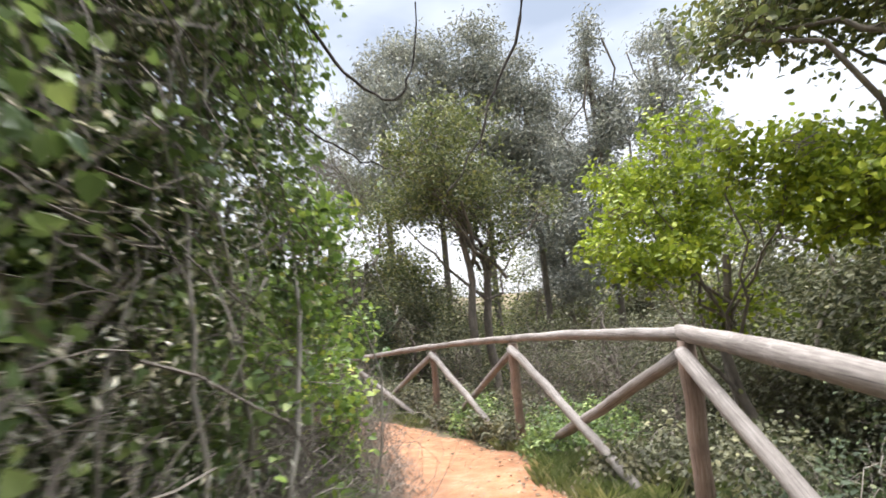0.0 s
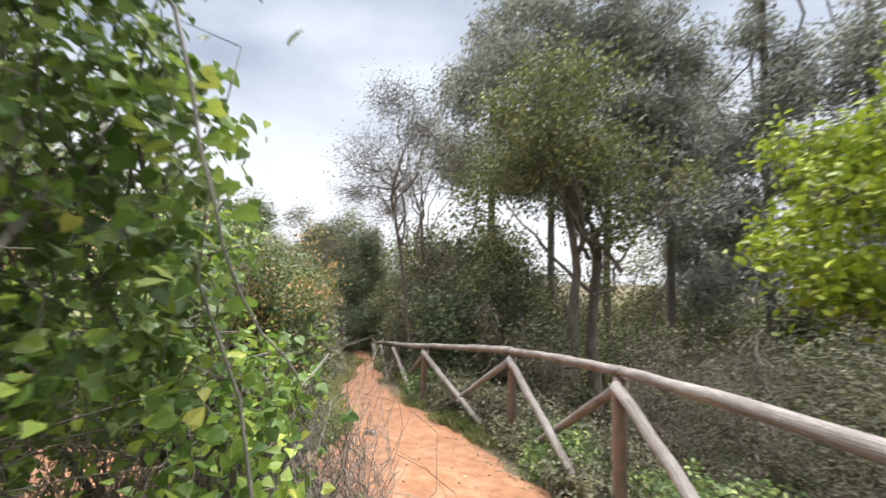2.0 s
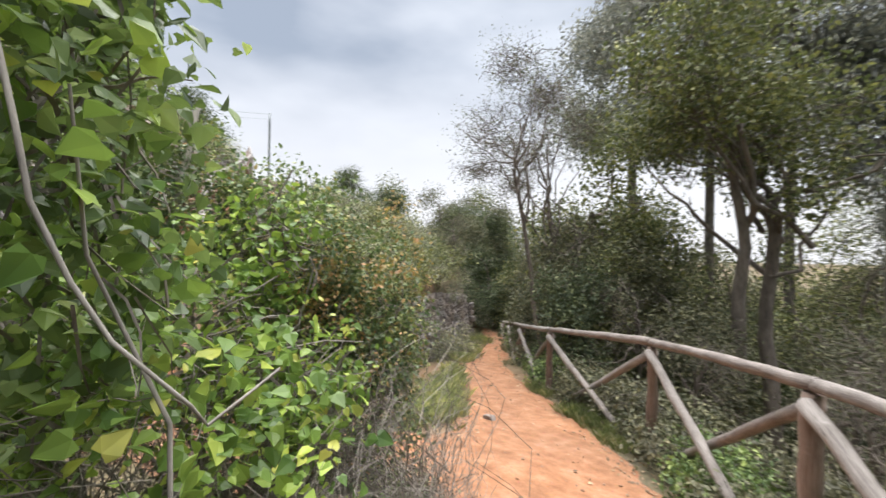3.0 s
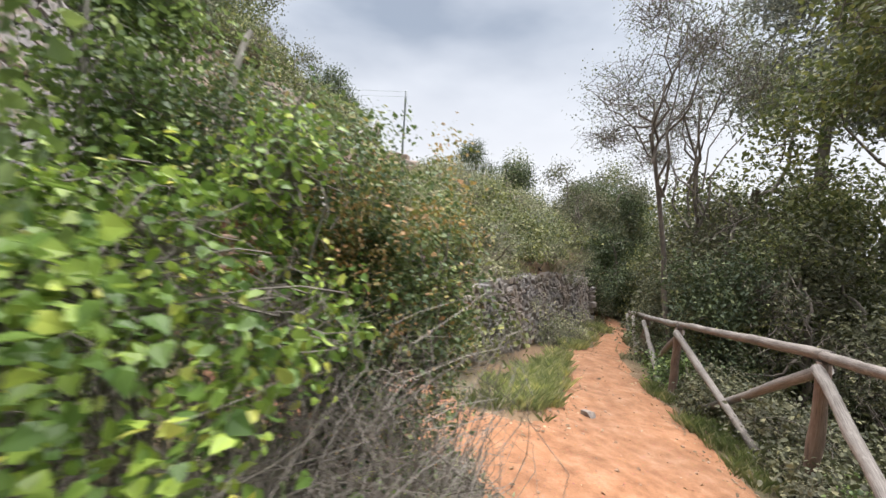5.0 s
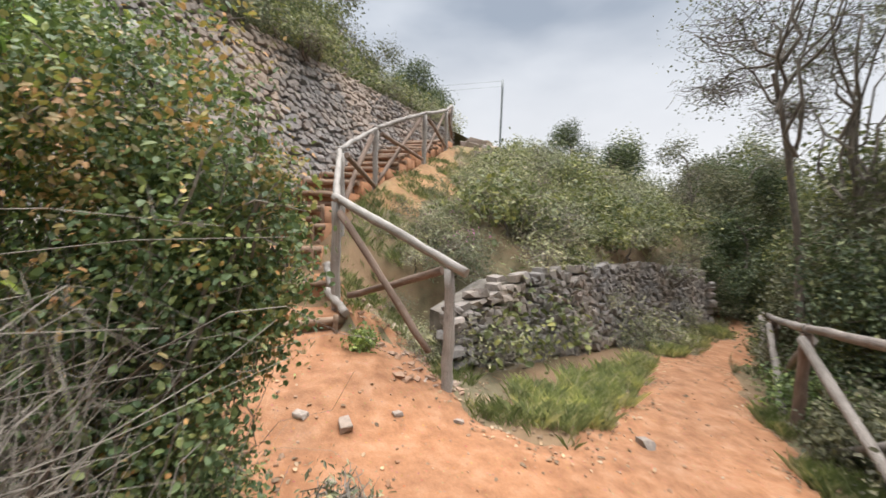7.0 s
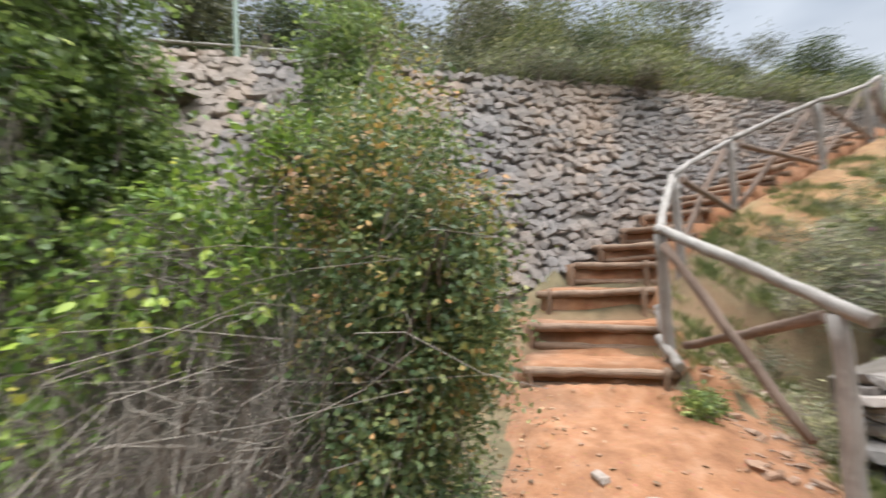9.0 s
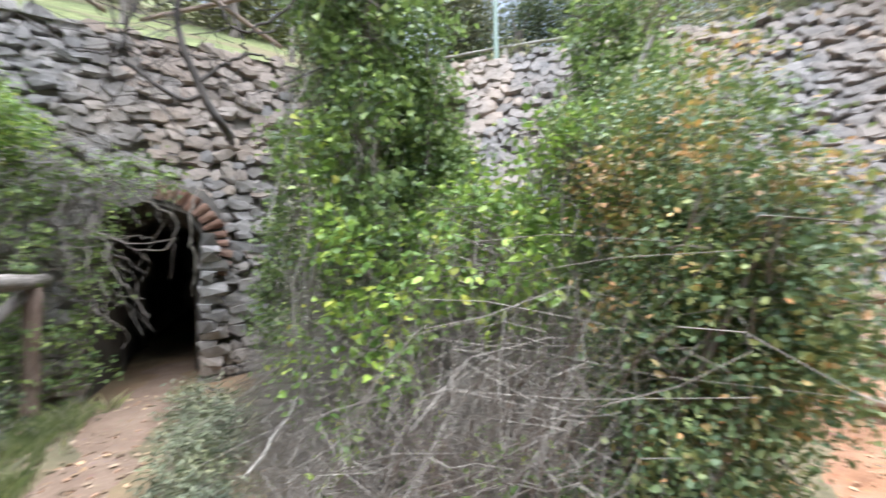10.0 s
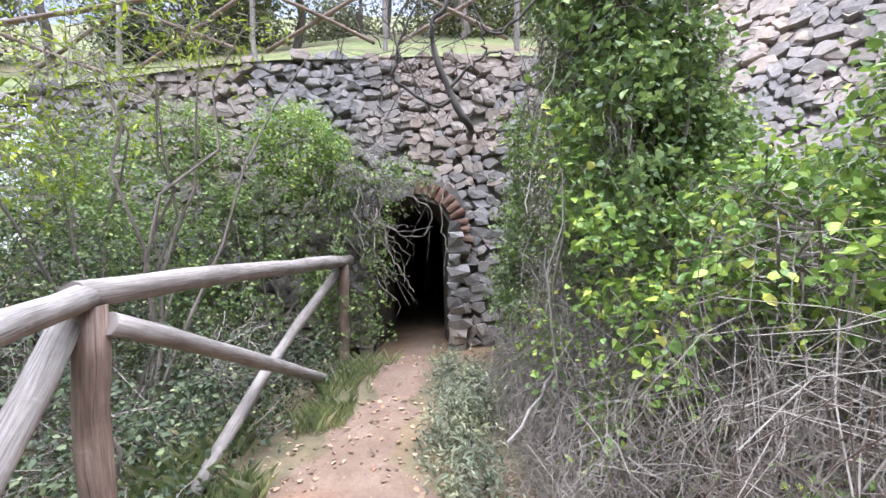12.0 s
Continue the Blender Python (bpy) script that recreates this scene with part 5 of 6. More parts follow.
bush("broom_tuft", "soft grey-green feathery tuft beside the path", gz(0.08, 1.5), [(0.22, 1.5, 0.16, 0.22, 0.26, 0.26), (0.1, 1.1, 0.2, 0.24, 0.24, 0.30), (0.16, 1.9, 0.1, 0.2, 0.2, 0.2), (0.25, 0.7, 0.17, 0.2, 0.24, 0.26), (0.30, 0.35, 0.15, 0.14, 0.16, 0.2)],
     560, 14, 0.035, 0.036, "narrow", grey_leaf, 53, 4, 240, None, None, 0.3, twig_r=0.002)
grass("path_grass", "thin weeds along the left edge of the path", [(-0.6, 3.2, 0.5), (-1.2, 3.7, 0.3), (-2.6, 4.9, 0.3), (-2.0, 5.3, 0.25), (-3.4, 4.3, 0.3), (-3.6, 4.7, 0.4), (-3.95, 4.1, 0.25), (-4.4, 4.2, 0.4), (-5.0, 4.3, 0.5), (-5.8, 4.6, 0.5), (-4.2, 3.75, 0.12), (-3.3, 3.95, 0.2), (-6.8, 5.4, 0.5), (-8.0, 6.3, 0.5)], 14000, 0.12, grass_blade, 54)
grass("bank_grass", "rough grass and weeds on the bank behind the fence",
      [(2.0, 3.6, 0.8), (1.4, 5.2, 0.8), (0.4, 6.8, 0.8), (-0.9, 8.0, 0.8), (2.8, 5.0, 1.0), (-2.6, 9.4, 0.8), (1.8, 1.6, 0.4)], 18000, 0.22, grass_blade, 55)


# ---- shrubs under and behind the fence ----
def fence_shrubs():
    g = np.random.default_rng(61)
    for k, (x, y, r) in enumerate(((0.05, 6.0, 0.3), (-1.0, 7.15, 0.4), (-1.6, 7.55, 0.4), (-2.5, 8.4, 0.4), (-3.4, 9.6, 0.4), (1.9, 3.2, 0.5), (1.3, 4.9, 0.5), (0.5, 6.3, 0.5), (-0.6, 7.3, 0.5), (-4.7, 11.5, 0.4),
                                  (1.72, 1.0, 0.42), (1.8, 1.9, 0.45), (1.62, 0.25, 0.36), (-1.9, 8.3, 0.55), (2.6, 4.4, 0.6), (-2.9, 9.7, 0.6),
                                  (0.50, 4.75, 0.22), (0.28, 5.15, 0.25), (0.02, 5.55, 0.25), (-0.30, 6.0, 0.26), (-0.62, 6.45, 0.24), (0.85, 4.05, 0.22), (1.22, 3.2, 0.2), (-1.75, 7.45, 0.25))):
        z = float(ground_z(x, y))
        # south of y = 2.5 the leaf colour is darkened in place of overhanging shade
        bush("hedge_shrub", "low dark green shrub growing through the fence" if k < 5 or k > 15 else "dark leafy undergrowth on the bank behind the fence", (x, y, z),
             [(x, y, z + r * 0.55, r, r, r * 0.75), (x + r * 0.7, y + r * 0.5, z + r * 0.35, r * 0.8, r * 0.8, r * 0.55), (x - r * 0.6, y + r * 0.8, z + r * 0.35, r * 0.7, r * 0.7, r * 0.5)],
             int((300 if y > 2.5 else 190) * r / 0.4), 10, 0.06, 0.042 if y > 2.5 else 0.034, "oval", shaded_scrub_leaf if y < 2.5 else (ivy_leaf, thicket_leaf, wood_leaf)[k % 3], 610 + k, 3, 60, None, None, 0.55, group="shrubs along the fence")


fence_shrubs()

# ---- trees beyond the fence ----
OAK = (0.5, 10.9)
oz = float(ground_z(*OAK))
oak = tree("holm_oak", "broad holm oak with a dense olive-green crown", (OAK[0], OAK[1], oz), (0.45, 10.8, 2.6), 0.15,
     np.concatenate([scatter((0.3, 10.5, 4.5), (2.5, 1.6, 1.5), 26, 0.45, 0.95, 5), scatter((0.2, 10.4, 2.9), (2.6, 1.2, 0.6), 9, 0.3, 0.55, 6)]),
     640, 20, 0.16, 0.085, "oval", oak_leaf, 71, 16, 420, bark, 0.35, 0.12, "", 0.35, 7)
under(part("trunk", smooth(mesh_np("trunk", *tube_arrays(bent([(0.02, 10.6, oz - 0.2), (0.0, 10.6, 0.6), (0.1, 10.6, 1.8), (-0.1, 10.5, 3.2)], 12, 5, 0.01), np.linspace(0.13, 0.07, 12), 9))), bark), oak)
tree("young_oak", "young tree with fresh yellow-green leaves behind the fence", gz(3.4, 5.4), (3.3, 5.3, 1.6), 0.07,
     scatter((3.3, 5.5, 2.4), (1.6, 1.2, 1.5), 34, 0.22, 0.5, 7, 0.5),
     430, 24, 0.10, 0.075, "oval", bright_leaf, 72, 10, 420, bark, 0.5, 0.2, "young trees")
tree("young_oak", "young tree with fresh yellow-green leaves behind the fence", gz(4.6, 3.9), (4.5, 3.9, 2.0), 0.07,
     scatter((4.4, 4.3, 2.2), (1.3, 0.9, 1.0), 20, 0.22, 0.5, 8, 0.5),
     300, 22, 0.11, 0.08, "oval", bright_leaf, 73, 8, 300, bark, 0.5, 0.2, "young trees")
tree("overhanging_tree", "tall tree whose leafy boughs hang over the bank", gz(5.2, 2.6), (5.0, 3.0, 3.4), 0.12,
     [(3.2, 4.1, 3.75, 0.6, 0.6, 0.35), (3.8, 4.3, 4.2, 0.8, 0.7, 0.4), (4.3, 3.8, 3.7, 0.7, 0.6, 0.4), (4.6, 4.2, 5.2, 1.2, 1.2, 0.7), (3.9, 4.6, 4.6, 0.8, 0.8, 0.5), (5.4, 3.8, 4.5, 1.2, 1.2, 0.8), (6.0, 5.0, 5.0, 1.2, 1.2, 0.9)],
     820, 18, 0.14, 0.08, "oval", oak_leaf, 74, 8, 240, bark, 0.4, 0.2)


def pine(label, x, y, top_z, w, seed, low=0.35, tip=0.25):
    g = np.random.default_rng(seed)
    z = float(ground_z(x, y))
    h = top_z - z
    blobs = []
    for k in range(20):
        t = low + (1 - low) * (k + g.random()) / 20
        r = w * (1 - (1 - tip) * (t - low) / (1 - low)) * g.uniform(0.7, 1.2)
        a = g.uniform(0, 6.28)
        blobs.append((x + r * 0.6 * math.cos(a), y + r * 0.6 * math.sin(a), z + h * t, r * 0.6, r * 0.6, 0.55 + r * 0.15))
    return tree("pine", label, (x, y, z), (x, y, z + h * 0.92), 0.17, blobs, 1300, 15, 0.26, 0.22, "narrow", hazy_pine_leaf, seed, 6, 200, bark, 0.2, 0.02, "pines", 0.22, 7)


# far pines, with distance haze painted into the leaf colour
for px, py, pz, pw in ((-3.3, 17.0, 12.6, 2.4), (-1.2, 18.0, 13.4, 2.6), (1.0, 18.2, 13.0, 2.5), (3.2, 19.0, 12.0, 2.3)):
    pine("tall pine on the far side of the valley, leaves greyed for haze", px, py, pz, pw, int(90 + 7 * px), 0.52, 0.6)
pine("slender pine standing above the valley trees, leaves greyed for haze", 6.2, 18.5, 13.4, 2.2, 83, 0.35, 0.2)
pine("tall pine with a ragged crown, leaves greyed for haze", 5.0, 23, 11.5, 2.4, 84, 0.35, 0.5)
pine("tall pine with a ragged crown, leaves greyed for haze", 9.2, 18.6, 12.6, 2.7, 85, 0.4, 0.5)


# ---- thin trees by the bend of the path ----
def thin_tree(label, x, y, fork, spread, seed, dense):
    z = float(ground_z(x, y))
    return tree("thin_tree", label, (x, y, z), (x - 0.72, y - 0.5, fork), 0.055,
                [(x - 1.35, y - 0.3, fork + 0.9, spread, spread, 0.8), (x - 0.2, y, fork + 1.5, spread * 0.9, spread * 0.9, 0.8), (x - 0.8, y - 0.4, fork + 2.2, spread * 0.8, spread * 0.8, 0.6), (x - 1.9, y, fork + 0.2, spread * 0.8, spread * 0.6, 0.4)],
                dense * 3, 9, 0.16, 0.036, "oval", grey_leaf, seed, 11, 420, bark, 0.3, 0.14, "thin trees", 0.42, 7)


thin_tree("slim tree with a sparse airy crown of small leaves", -3.0, 9.75, 3.3, 0.95, 91, 150)
thin_tree("slim dark-stemmed tree with sparse leaves", -2.95, 11.4, 3.1, 1.0, 92, 190)


# ---- woods: a few trees built once, then repeated ----
def wood_tree(label, seed, mat, h, w, size=0.088, count=1000, bare=False):
    g = np.random.default_rng(seed)
    blobs = []
    for k in range(9):
        a, t = g.uniform(0, 6.28), g.uniform(0.15, 1.0)
        r = w * (0.95 - 0.35 * t)
        blobs.append((r * 0.6 * math.cos(a), r * 0.6 * math.sin(a), h * t, r * 0.62, r * 0.62, h * 0.17))
    return tree("woodland_tree", label, (0, 0, 0), (0.1, 0, h * 0.7), 0.11, blobs, count if not bare else 120, 14, 0.17, size, "rhomb", mat, seed, 8, 60 if not bare else 240, bark, 0.35, 0.2, "woodland trees")


# the third kind has undergrowth shade painted into its leaves
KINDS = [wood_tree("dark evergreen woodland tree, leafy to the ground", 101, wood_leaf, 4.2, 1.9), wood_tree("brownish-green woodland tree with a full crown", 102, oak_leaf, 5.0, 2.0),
         wood_tree("bushy green woodland tree with leaves darkened as in shade", 103, shaded_scrub_leaf, 3.2, 1.8), wood_tree("half-bare woodland tree with grey twigs", 104, wood_leaf, 4.6, 1.9, bare=True)]
WOODS = [
    (1, 2.0, 27.0, 1.6), (0, 5.0, 28.0, 1.6), (1, 8.0, 28.0, 1.7), (0, 11.5, 27.0, 1.7), (1, 14.5, 25.0, 1.7), (0, 17.0, 21.0, 1.7), (1, 18.0, 16.5, 1.6), (0, -2.0, 29.0, 1.6), (1, -5.0, 30.0, 1.7), (0, 9.5, 20.0, 1.3),
    (2, 3.5, 9.6, 0.6), (2, 2.1, 10.0, 0.5), (0, 5.6, 9.0, 0.6), (2, 4.4, 12.4, 0.8), (0, 7.2, 13.2, 0.9), (0, 4.8, 16.2, 1.0), (2, 0.2, 17.0, 0.9), (2, 6.4, 7.4, 0.7), (2, -1.2, 9.6, 0.45),
    (3, -0.4, 12.2, 0.62), (2, 1.6, 12.6, 0.7), (2, 0.2, 14.5, 0.7),
    # kind, x, y, scale
    (3, 1.3, 8.4, 0.45), (3, 2.2, 7.5, 0.45), (3, -0.4, 9.0, 0.42), (3, 3.2, 7.0, 0.5), (3, 2.0, 9.0, 0.5), (3, 4.2, 5.9, 0.5),
    (0, 5.5, 6.6, 1.15), (0, 6.8, 4.6, 1.25), (0, 4.3, 7.0, 0.75), (1, 7.6, 6.2, 1.3), (0, -2.3, 10.4, 0.75), (0, -1.0, 10.2, 0.7), (1, -3.0, 11.9, 1.15), (0, -2.0, 10.9, 0.95),
    (1, -2.0, 13.2, 1.0), (0, -3.2, 15.2, 1.1), (0, -4.6, 16.6, 1.1), (1, -6.3, 18.2, 1.0), (0, -8.4, 18.6, 0.9), (2, -9.6, 17.4, 0.9),
    (2, -11.5, 18.8, 1.0), (0, -12.5, 22.0, 1.2), (0, 5.5, 14.0, 1.0), (1, 8.0, 12.5, 1.1), (3, 6.2, 9.6, 1.0), (0, 8.5, 8.0, 1.0), (3, 4.2, 8.4, 0.8), (1, 10.0, 5.0, 1.2), (0, 7.5, 2.0, 1.1),
    (2, -15.0, 16.5, 0.9), (1, -7.6, 22.5, 1.3), (0, -3.0, 21.0, 1.3), (3, 3.0, 20.0, 1.3), (1, 12.0, 16.0, 1.4), (0, 12.5, 10.0, 1.3), (2, -18.5, 20.0, 1.1), (2, -14.0, 13.5, 0.6),
    (0, -16.5, 25.0, 1.3), (3, 9.5, 17.5, 1.3), (0, 6.0, 5.8, 0.7), (1, 11.0, 1.0, 1.3), (0, -4.9, 14.6, 0.85), (1, -5.9, 16.0, 0.9), (0, -2.6, 11.3, 1.05), (0, -3.5, 12.7, 1.1), (1, -1.5, 11.3, 0.9), (0, 4.9, 11.6, 0.9), (3, 6.9, 11.2, 0.9), (0, 8.0, 15.5, 1.2),
    (1, -10.5, 21.0, 1.2), (0, -13.8, 19.5, 1.0), (2, -16.5, 17.8, 0.9), (1, -20.5, 23.0, 1.3), (0, -24.0, 21.0, 1.3), (1, -22.0, 17.0, 1.0), (0, 15.0, 6.0, 1.5), (1, 16.0, 13.0, 1.6), (0, 13.0, 20.0, 1.7), (1, 5.0, 26.0, 1.9), (0, -1.0, 26.0, 1.8),
    (1, -8.0, 28.0, 1.8), (0, -17.0, 30.0, 1.8), (1, 19.0, 22.0, 2.0), (0, 20.0, 9.0, 1.9), (0, 10.0, 25.0, 2.0), (3, 2.6, 8.2, 0.7), (0, 5.0, 7.2, 0.6),  (0, -4.3, 13.3, 0.95), (1, -3.1, 13.9, 1.1), (0, -5.7, 15.2, 0.9), (0, -1.9, 12.3, 1.0), (1, -7.2, 16.8, 0.9), (0, -10.2, 19.6, 1.0), (1, -12.0, 20.2, 1.0), (0, -14.8, 21.5, 1.1), (0, 4.8, 6.3, 0.8), (0, 5.9, 5.4, 0.95), (1, 5.4, 4.6, 0.7),
]
WOODS += [(0, 6.6, 7.6, 1.2), (1, 5.9, 9.2, 1.0), (0, 7.6, 5.4, 1.2), (3, 4.7, 8.7, 0.9), (3, 2.9, 10.6, 0.75), (3, -0.6, 10.9, 0.8), (3, -2.6, 10.2, 0.8), (3, -1.4, 9.4, 0.6), (3, -3.3, 12.0, 0.9), (3, 1.4, 9.6, 0.6), (0, 8.6, 10.2, 1.2), (3, -4.6, 13.6, 0.9), (0, -6.9, 16.2, 0.8), (2, -8.3, 15.6, 0.9), (2, -8.0, 13.9, 0.5), (3, -7.9, 12.9, 0.5), (0, -9.2, 16.8, 0.8), (1, -7.7, 17.6, 1.0), (0, 2.6, 13.6, 1.0), (1, 1.2, 15.5, 1.1), (0, 3.8, 15.0, 1.1), (3, 1.8, 11.6, 0.9), (0, 0.9, 13.2, 0.8), (3, 3.4, 12.4, 0.9), (2, -2.5, 9.4, 0.65), (0, -3.7, 11.6, 0.7), (1, -2.2, 10.0, 0.6)]
used = set()
for n, (k, x, y, s) in enumerate(WOODS):
    m = pose(x, y, float(ground_z(x, y)) - 0.15, 0, 0, n * 77.0)
    if k not in used:
        used.add(k)
        KINDS[k].matrix_basis = m
        KINDS[k].scale = (s, s, s)
    else:
        ob = copy_thing(KINDS[k], m)
        ob.scale = (s, s, s * (0.9 + 0.05 * (n % 5)))


# ---- shrubs on the hill between the steps and the low wall ----
def hill_shrub(label, seed, mat, size, shape, twig_count):
    r = 0.45
    return bush("hill_shrub", label, (0, 0, 0), [(0, 0, 0.28, r, r, 0.33), (0.3, 0.15, 0.22, r * 0.8, r * 0.8, 0.26), (-0.28, 0.2, 0.2, r * 0.7, r * 0.7, 0.24)], 130, 9, 0.06, size * 1.15, shape, mat, seed, 4, twig_count // 3,
                None, None, 0.5, group="shrubs on the hillside")


HILL = [hill_shrub("grey-green aromatic shrub on the hillside", 111, grey_leaf, 0.045, "narrow", 110), hill_shrub("olive-green shrub on the hillside", 112, oak_leaf, 0.045, "oval", 80),
        hill_shrub("dry brown shrub on the hillside", 113, dry_blade, 0.04, "narrow", 180)]
for ob in HILL:
    ob.location = (0, 0, 0)
spots = []
g_hill = np.random.default_rng(115)
for lx, ly in LOW_WALL[1:4]:
    for q in (0, 0.33, 0.66):
        spots.append((lx - 0.42 - 0.5 * q, ly + 1.9 * q))
while len(spots) < 135:
    x, y = g_hill.uniform(-13, -3.3), g_hill.uniform(4.6, 15)
    dl = float(near_line(np.array(x), np.array(y), LOW_WALL)[0])
    dsx = float(near_line(np.array(x), np.array(y), STAIR)[0])
    if dl < -0.2 and abs(dsx) > 1.7 and dsx > 0 and not (y < 5.3 and x > -3.9):
        spots.append((x, y))
first = set()
for n, (x, y) in enumerate(spots):
    k = (0, 2, 0, 1, 2, 2, 1)[n % 7]
    s = float(g_hill.uniform(0.6, 1.0) + 0.9 * g_hill.random() ** 2)
    m = pose(x, y, float(ground_z(x, y)) - 0.05, 0, 0, n * 51.0)
    if k not in first:
        first.add(k)
        ob = HILL[k]
        ob.matrix_basis = m
    else:
        ob = copy_thing(HILL[k], m)
    ob.scale = (s, s, s)

for n, (x, y, s) in enumerate(((-4.1, 5.15, 0.9), (-4.25, 5.65, 1.0), (-4.0, 4.95, 0.6), (-4.35, 5.5, 0.9), (-3.9, 4.6, 0.6), (-4.5, 5.3, 0.8), (-4.9, 8.55, 0.8), (-5.35, 9.4, 0.9), (-4.3, 4.75, 0.7), (-4.7, 4.45, 0.5), (-5.3, 4.6, 0.55), (-5.0, 4.9, 0.7), (-5.9, 4.9, 0.5), (-5.7, 5.4, 0.8), (-6.5, 5.6, 0.5), (-7.2, 6.3, 0.5), (-4.15, 4.25, 0.32), (-4.0, 4.95, 0.55), (-3.98, 5.25, 0.6), (-4.12, 5.7, 0.7), (-4.32, 6.2, 0.7), (-4.55, 6.8, 0.7))):
    ob = copy_thing(HILL[2 if n % 3 else 0], pose(x, y, float(ground_z(x, y)) - 0.03, 0, 0, n * 83.0))
    ob.scale = (s, s, s)



def stair_bank():
    """The bare ochre bank along the upper steps."""
    line = np.array(STAIR, float)
    rows, cols = 70, 12
    vs = []
    for t in np.linspace(5.6, 8.6, rows):
        x, y = np.interp(t, range(len(line)), line[:, 0]), np.interp(t, range(len(line)), line[:, 1])
        a, b = np.array([np.interp(t + e, range(len(line)), line[:, k]) for e in (-0.4, 0.4) for k in (0, 1)]).reshape(2, 2)
        d = (b - a) / np.linalg.norm(b - a)
        for c in range(cols):
            w = c / (cols - 1)
            out = 0.55 + w * (0.85 + 0.30 * math.sin(3.1 * t) + 0.14 * math.sin(9.7 * t))
            px, py = x + d[1] * out, y - d[0] * out
            vs.append((px, py, float(ground_z(px, py)) + 0.05 * math.sin(math.pi * w) - 0.012 + rng.normal(0, 0.006)))
    i, j = np.meshgrid(np.arange(rows - 1), np.arange(cols - 1), indexing="ij")
    f = np.stack([i * cols + j, i * cols + j + 1, (i + 1) * cols + j + 1, (i + 1) * cols + j], -1).reshape(-1, 4)
    ob = part("bank", smooth(mesh_np("bank", vs, f)), bank_earth)
    tagged(ob, "bare ochre earth bank beside the upper steps", "bank", kind="structure")


stair_bank()
bush("weed_clump", "fresh green weeds at the end of the lowest step", gz(-3.55, 3.98), [(-3.55, 3.98, float(ground_z(-3.55, 3.98)) + 0.10, 0.13, 0.12, 0.12), (-3.75, 4.05, float(ground_z(-3.75, 4.05)) + 0.08, 0.12, 0.1, 0.1)],
     60, 12, 0.035, 0.035, "oval", shrub_leaf, 117, 3, 30, None, None, 0.4, twig_r=0.002)
bush("rock_rose", "low grey-green shrub with a few pink flowers", gz(-5.3, 5.2), [(-5.3, 5.2, float(ground_z(-5.3, 5.2)) + 0.25, 0.4, 0.4, 0.3), (-5.0, 5.5, float(ground_z(-5.0, 5.5)) + 0.22, 0.32, 0.32, 0.25)],
     180, 9, 0.06, 0.045, "narrow", grey_leaf, 118, 4, 70, None, (flower_pink, 7, [(-5.3, 5.2, float(ground_z(-5.3, 5.2)) + 0.42, 0.35, 0.35, 0.12), (-5.0, 5.5, float(ground_z(-5.0, 5.5)) + 0.4, 0.25, 0.25, 0.1)]), 0.5)


def rubble():
    """Loose flat stones on the slope between the handrail and the low wall."""
    g = np.random.default_rng(119)
    pieces = []
    for k in range(200):
        x = g.uniform(-4.8, -3.05)
        y = g.uniform(4.15 if x > -3.6 else 3.95, 5.0)
        s = 0.02 + 0.07 * g.random() ** 3
        v, f = ROUND_ARRAYS[k % len(ROUND_ARRAYS)]
        m = np.array(Euler((g.normal(0, 0.25), g.normal(0, 0.25), g.uniform(0, 6.28))).to_matrix()) * s * np.array((1.3, 1.0, 0.45))
        pieces.append((v @ m.T + (x, y, max(float(ground_z(x, y)), float(path_z(x, y)) if path_inside(x, y) > -0.3 else -9) + s * 0.12), f))
    tagged(part("rubble", mesh_np("rubble", *join_arrays(pieces)), rubble_stone), "loose flat stones on the earth slope by the handrail", "rubble", kind="stuff")


rubble()

# ---- trees and shrubs on the terrace ----
def terrace_z(x, y):
    rel = Vector((x, y)) - W_MID
    b = max(0.0, -rel.dot(W_NORMAL))
    if x > -2 and y > -6:
        b = max(0.0, -0.9 - y)
        return float(np.interp(x, [-2.2, 0.3, 2.0, 4.8, 40], [3.40, 3.36, 3.34, 2.97, 2.2])) + 0.1 + max(0, b - 0.3) * 0.56
    return W_TOP + W_RISE * rel.dot(W_DIR) + 0.07 + max(0, b - 3.2) * 0.42


for n, (k, s0, back, s) in enumerate(((0, 12.0, 2.6, 0.7), (1, 9.5, 3.4, 0.8), (2, 7.0, 2.2, 0.75), (0, 5.0, 3.2, 0.9), (3, 3.2, 2.4, 0.7), (1, 1.5, 3.6, 0.9), (2, -0.8, 2.6, 0.8), (0, -2.5, 4.2, 1.0), (2, 14.0, 2.0, 0.8),
                                      (1, 6.0, 6.0, 1.2), (0, 2.0, 6.5, 1.2), (0, 3.4, 1.9, 0.5), (1, 4.8, 2.3, 0.6), (0, 6.2, 2.0, 0.55), (1, 8.2, 2.6, 0.6), (0, 10.6, 3.6, 0.95), (1, 7.6, 4.2, 0.9), (0, 5.6, 4.4, 0.9), (3, 9.0, 1.8, 0.5), (1, 11.0, 6.0, 1.0), (2, 16.5, 3.0, 0.8))):
    x, y = along_wall(s0, -back)
    ob = copy_thing(KINDS[k], pose(x, y, terrace_z(x, y) - 0.1, 0, 0, n * 67.0))
    ob.scale = (s, s, s)
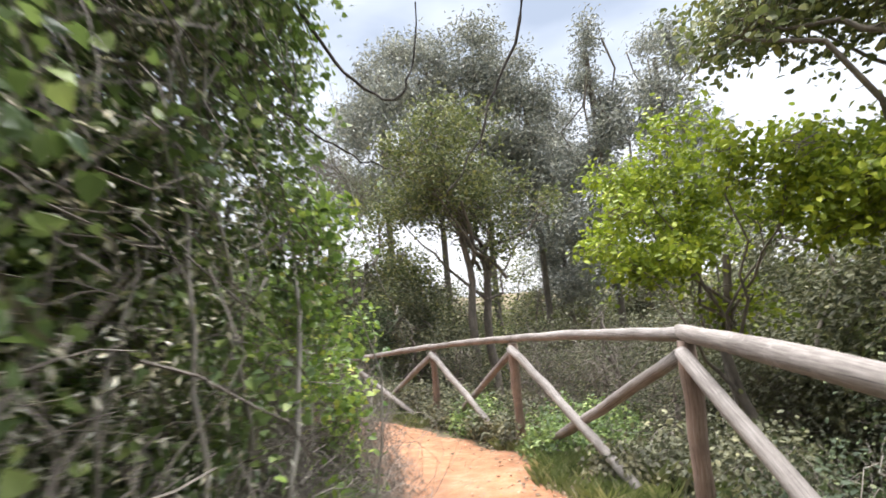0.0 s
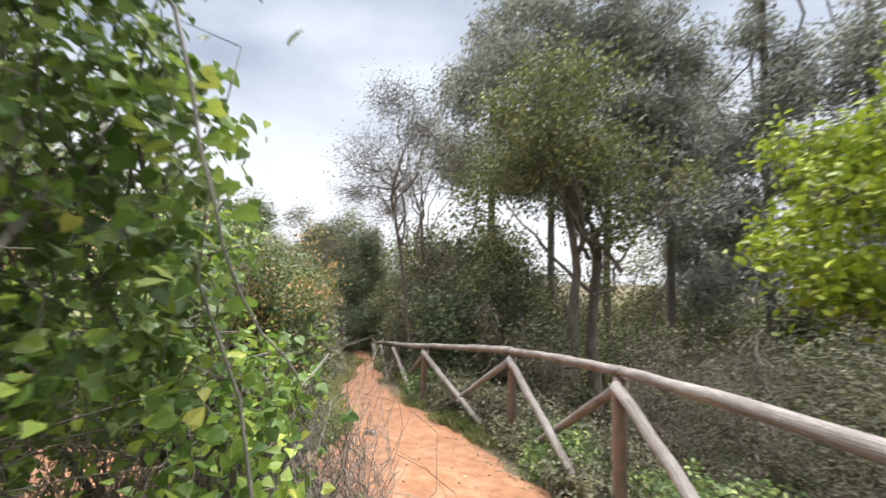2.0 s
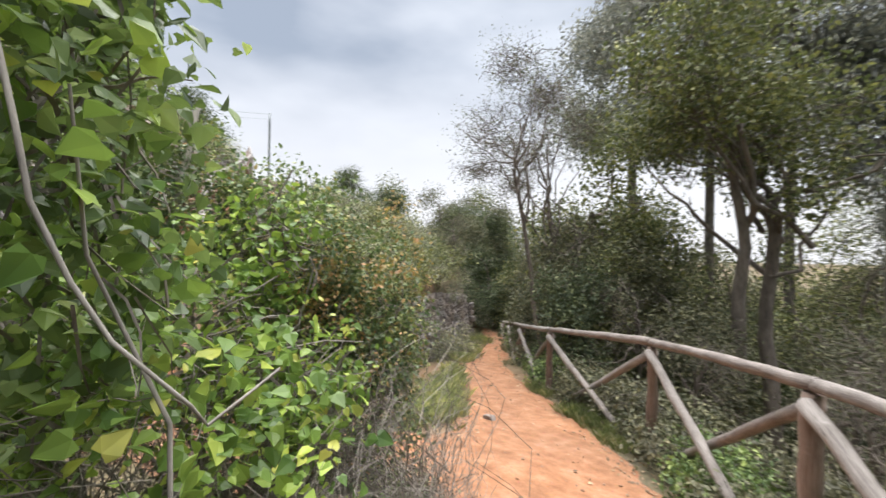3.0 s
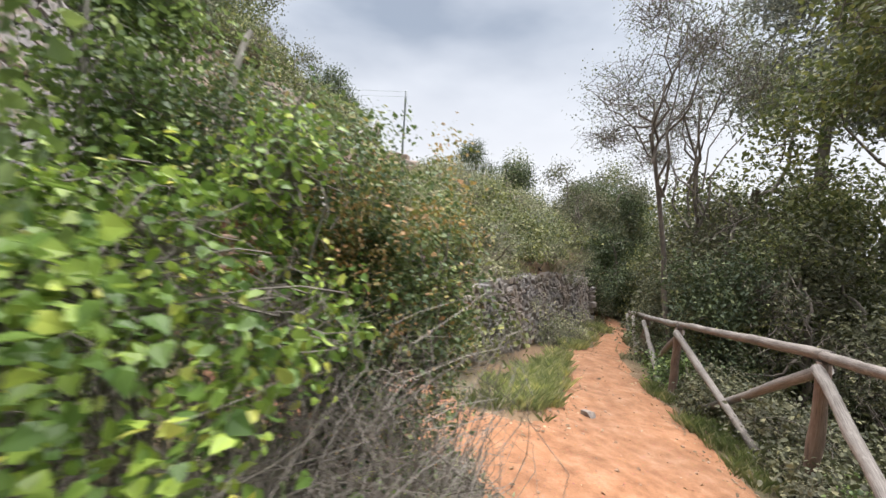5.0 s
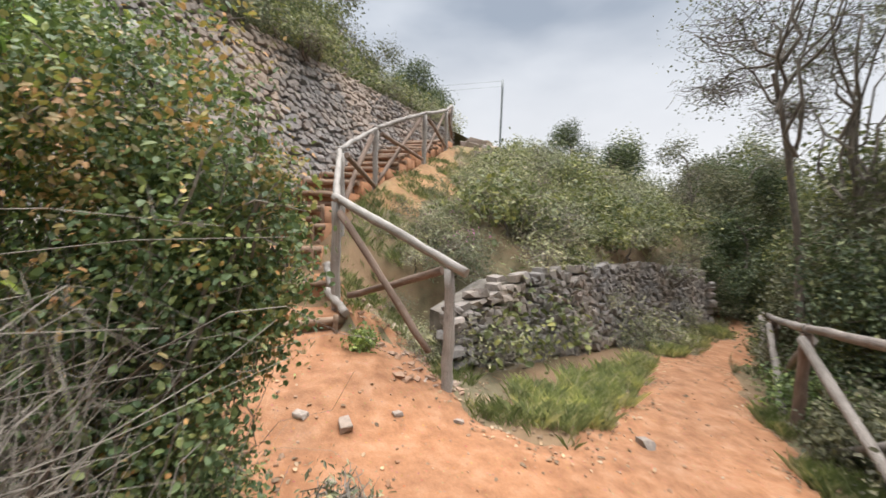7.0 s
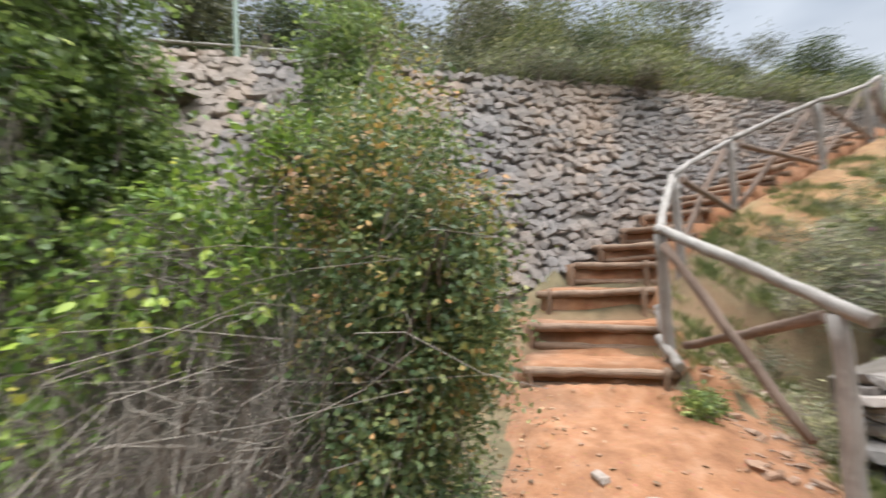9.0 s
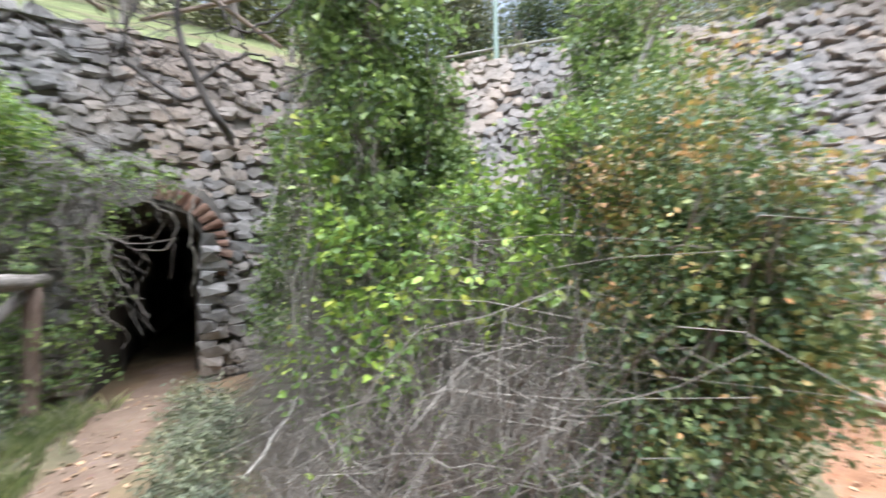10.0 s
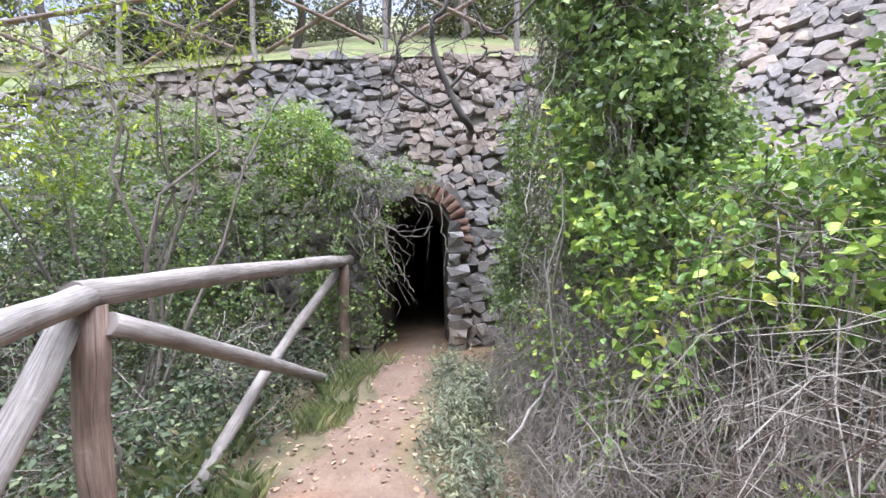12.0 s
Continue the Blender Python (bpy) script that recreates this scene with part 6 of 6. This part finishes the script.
for n, (k, x, y, s) in enumerate(((3, 1.5, -5.2, 0.9), (1, 3.6, -5.0, 0.9), (3, 0.0, -4.6, 0.8), (2, 5.6, -4.4, 0.8), (0, 2.6, -7.5, 1.2), (1, -0.6, -7.0, 1.1), (0, 6.5, -7.0, 1.2), (3, 7.5, -3.6, 0.9), (0, 9.5, -2.5, 1.1), (3, -1.8, -4.6, 0.9))):
    ob = copy_thing(KINDS[k], pose(x, y, terrace_z(x, y) - 0.1, 0, 0, n * 97.0))
    ob.scale = (s, s, s)


g_top = np.random.default_rng(131)
for n in range(64):
    s0, back = float(g_top.uniform(-1.5, 15)), float(0.5 + 2.8 * g_top.random() ** 1.5)
    if n > 52:
        s0, back = float(g_top.uniform(3, 9)), 0.25
    x, y = along_wall(s0, -back)
    ob = copy_thing(HILL[(0, 2, 0, 0, 2, 1)[n % 6]], pose(x, y, terrace_z(x, y) - 0.08, 0, 0, n * 59.0))
    k = float(g_top.uniform(0.9, 1.5) + 0.25 * min(back, 2))
    ob.scale = (k, k, k)


# ---- pebbles and fallen leaves ----
def pebbles():
    g = np.random.default_rng(121)
    n = 7000
    x, y = g.uniform(-5, 1.3, n), g.uniform(-0.3, 10, n)
    edge = path_inside(x, y)
    keep = (edge > -0.12) & (g.random(n) < np.where(edge < 0.2, 1.0, 0.35))
    x, y = x[keep], y[keep]
    pieces = []
    for i in range(len(x)):
        v, f = ROUND_ARRAYS[i % len(ROUND_ARRAYS)]
        s = 0.007 + 0.020 * g.random() ** 3
        m = np.array(Euler((g.normal(0, 0.3), g.normal(0, 0.3), g.uniform(0, 6.28))).to_matrix()) * s * np.array((1.2, 1.0, 0.6))
        pieces.append((v @ m.T + (x[i], y[i], float(path_z(x[i], y[i])) + s * 0.15), f))
    tagged(part("gravel", mesh_np("gravel", *join_arrays(pieces)), pink_rest), "small loose stones on the red path", "gravel", kind="stuff")
    for k, (px, py, s) in enumerate(((-2.45, 3.72, 0.13), (-2.55, 3.45, 0.09), (-2.6, 4.1, 0.08), (-2.2, 5.95, 0.14), (-2.55, 4.55, 0.07), (-1.9, 3.6, 0.06))):
        ob = new("rock", PINK_SHAPES[k])
        ob.matrix_basis = Matrix.LocRotScale((px, py, float(path_z(px, py)) + s * 0.12), Euler((0.1, 0.1, k)), (s, s * 0.7, s * 0.45))
        tagged(ob, "flat pale stone lying on the red earth", "stone", "stones on the path")


def litter():
    g = np.random.default_rng(122)
    n = 9000
    x, y = g.uniform(-4.2, 1.6, n), g.uniform(-0.3, 9, n)
    edge = path_inside(x, y)
    keep = (edge < 0.25) & (edge > -0.7) | (g.random(n) < 0.07)
    x, y = x[keep], y[keep]
    z = np.maximum(path_z(x, y), ground_z(x, y)) + 0.008
    nn = np.tile((0.0, 0.0, 1.0), (len(x), 1))
    ob = part("leaf_litter", leaves_mesh("leaf_litter", np.stack([x, y, z], 1), nn, 0.035 * g.uniform(0.5, 1.4, len(x)), "oval", g, 0.25), dead_leaf)
    tagged(ob, "fallen brown leaves along the path's edges", "leaf litter", kind="stuff")


pebbles()
litter()


# ---- rocks on the bank beside the upper steps ----
for k, (x, y, s) in enumerate(((-11.3, 8.0, 0.6), (-11.9, 8.5, 0.75), (-11.0, 8.5, 0.45), (-12.4, 9.0, 0.6), (-10.4, 8.2, 0.35), (-11.6, 9.0, 0.4), (-9.6, 7.6, 0.3))):
    ob = new("boulder", PINK_SHAPES[(k * 3) % len(PINK_SHAPES)])
    ob.matrix_basis = Matrix.LocRotScale((x, y, float(ground_z(x, y)) + s * 0.15), Euler((0.2 * (k % 3), 0.15, k * 1.3)), (s, s * 0.8, s * 0.55))
    tagged(ob, "pinkish limestone boulder on the orange bank", "boulder", "boulders by the steps")
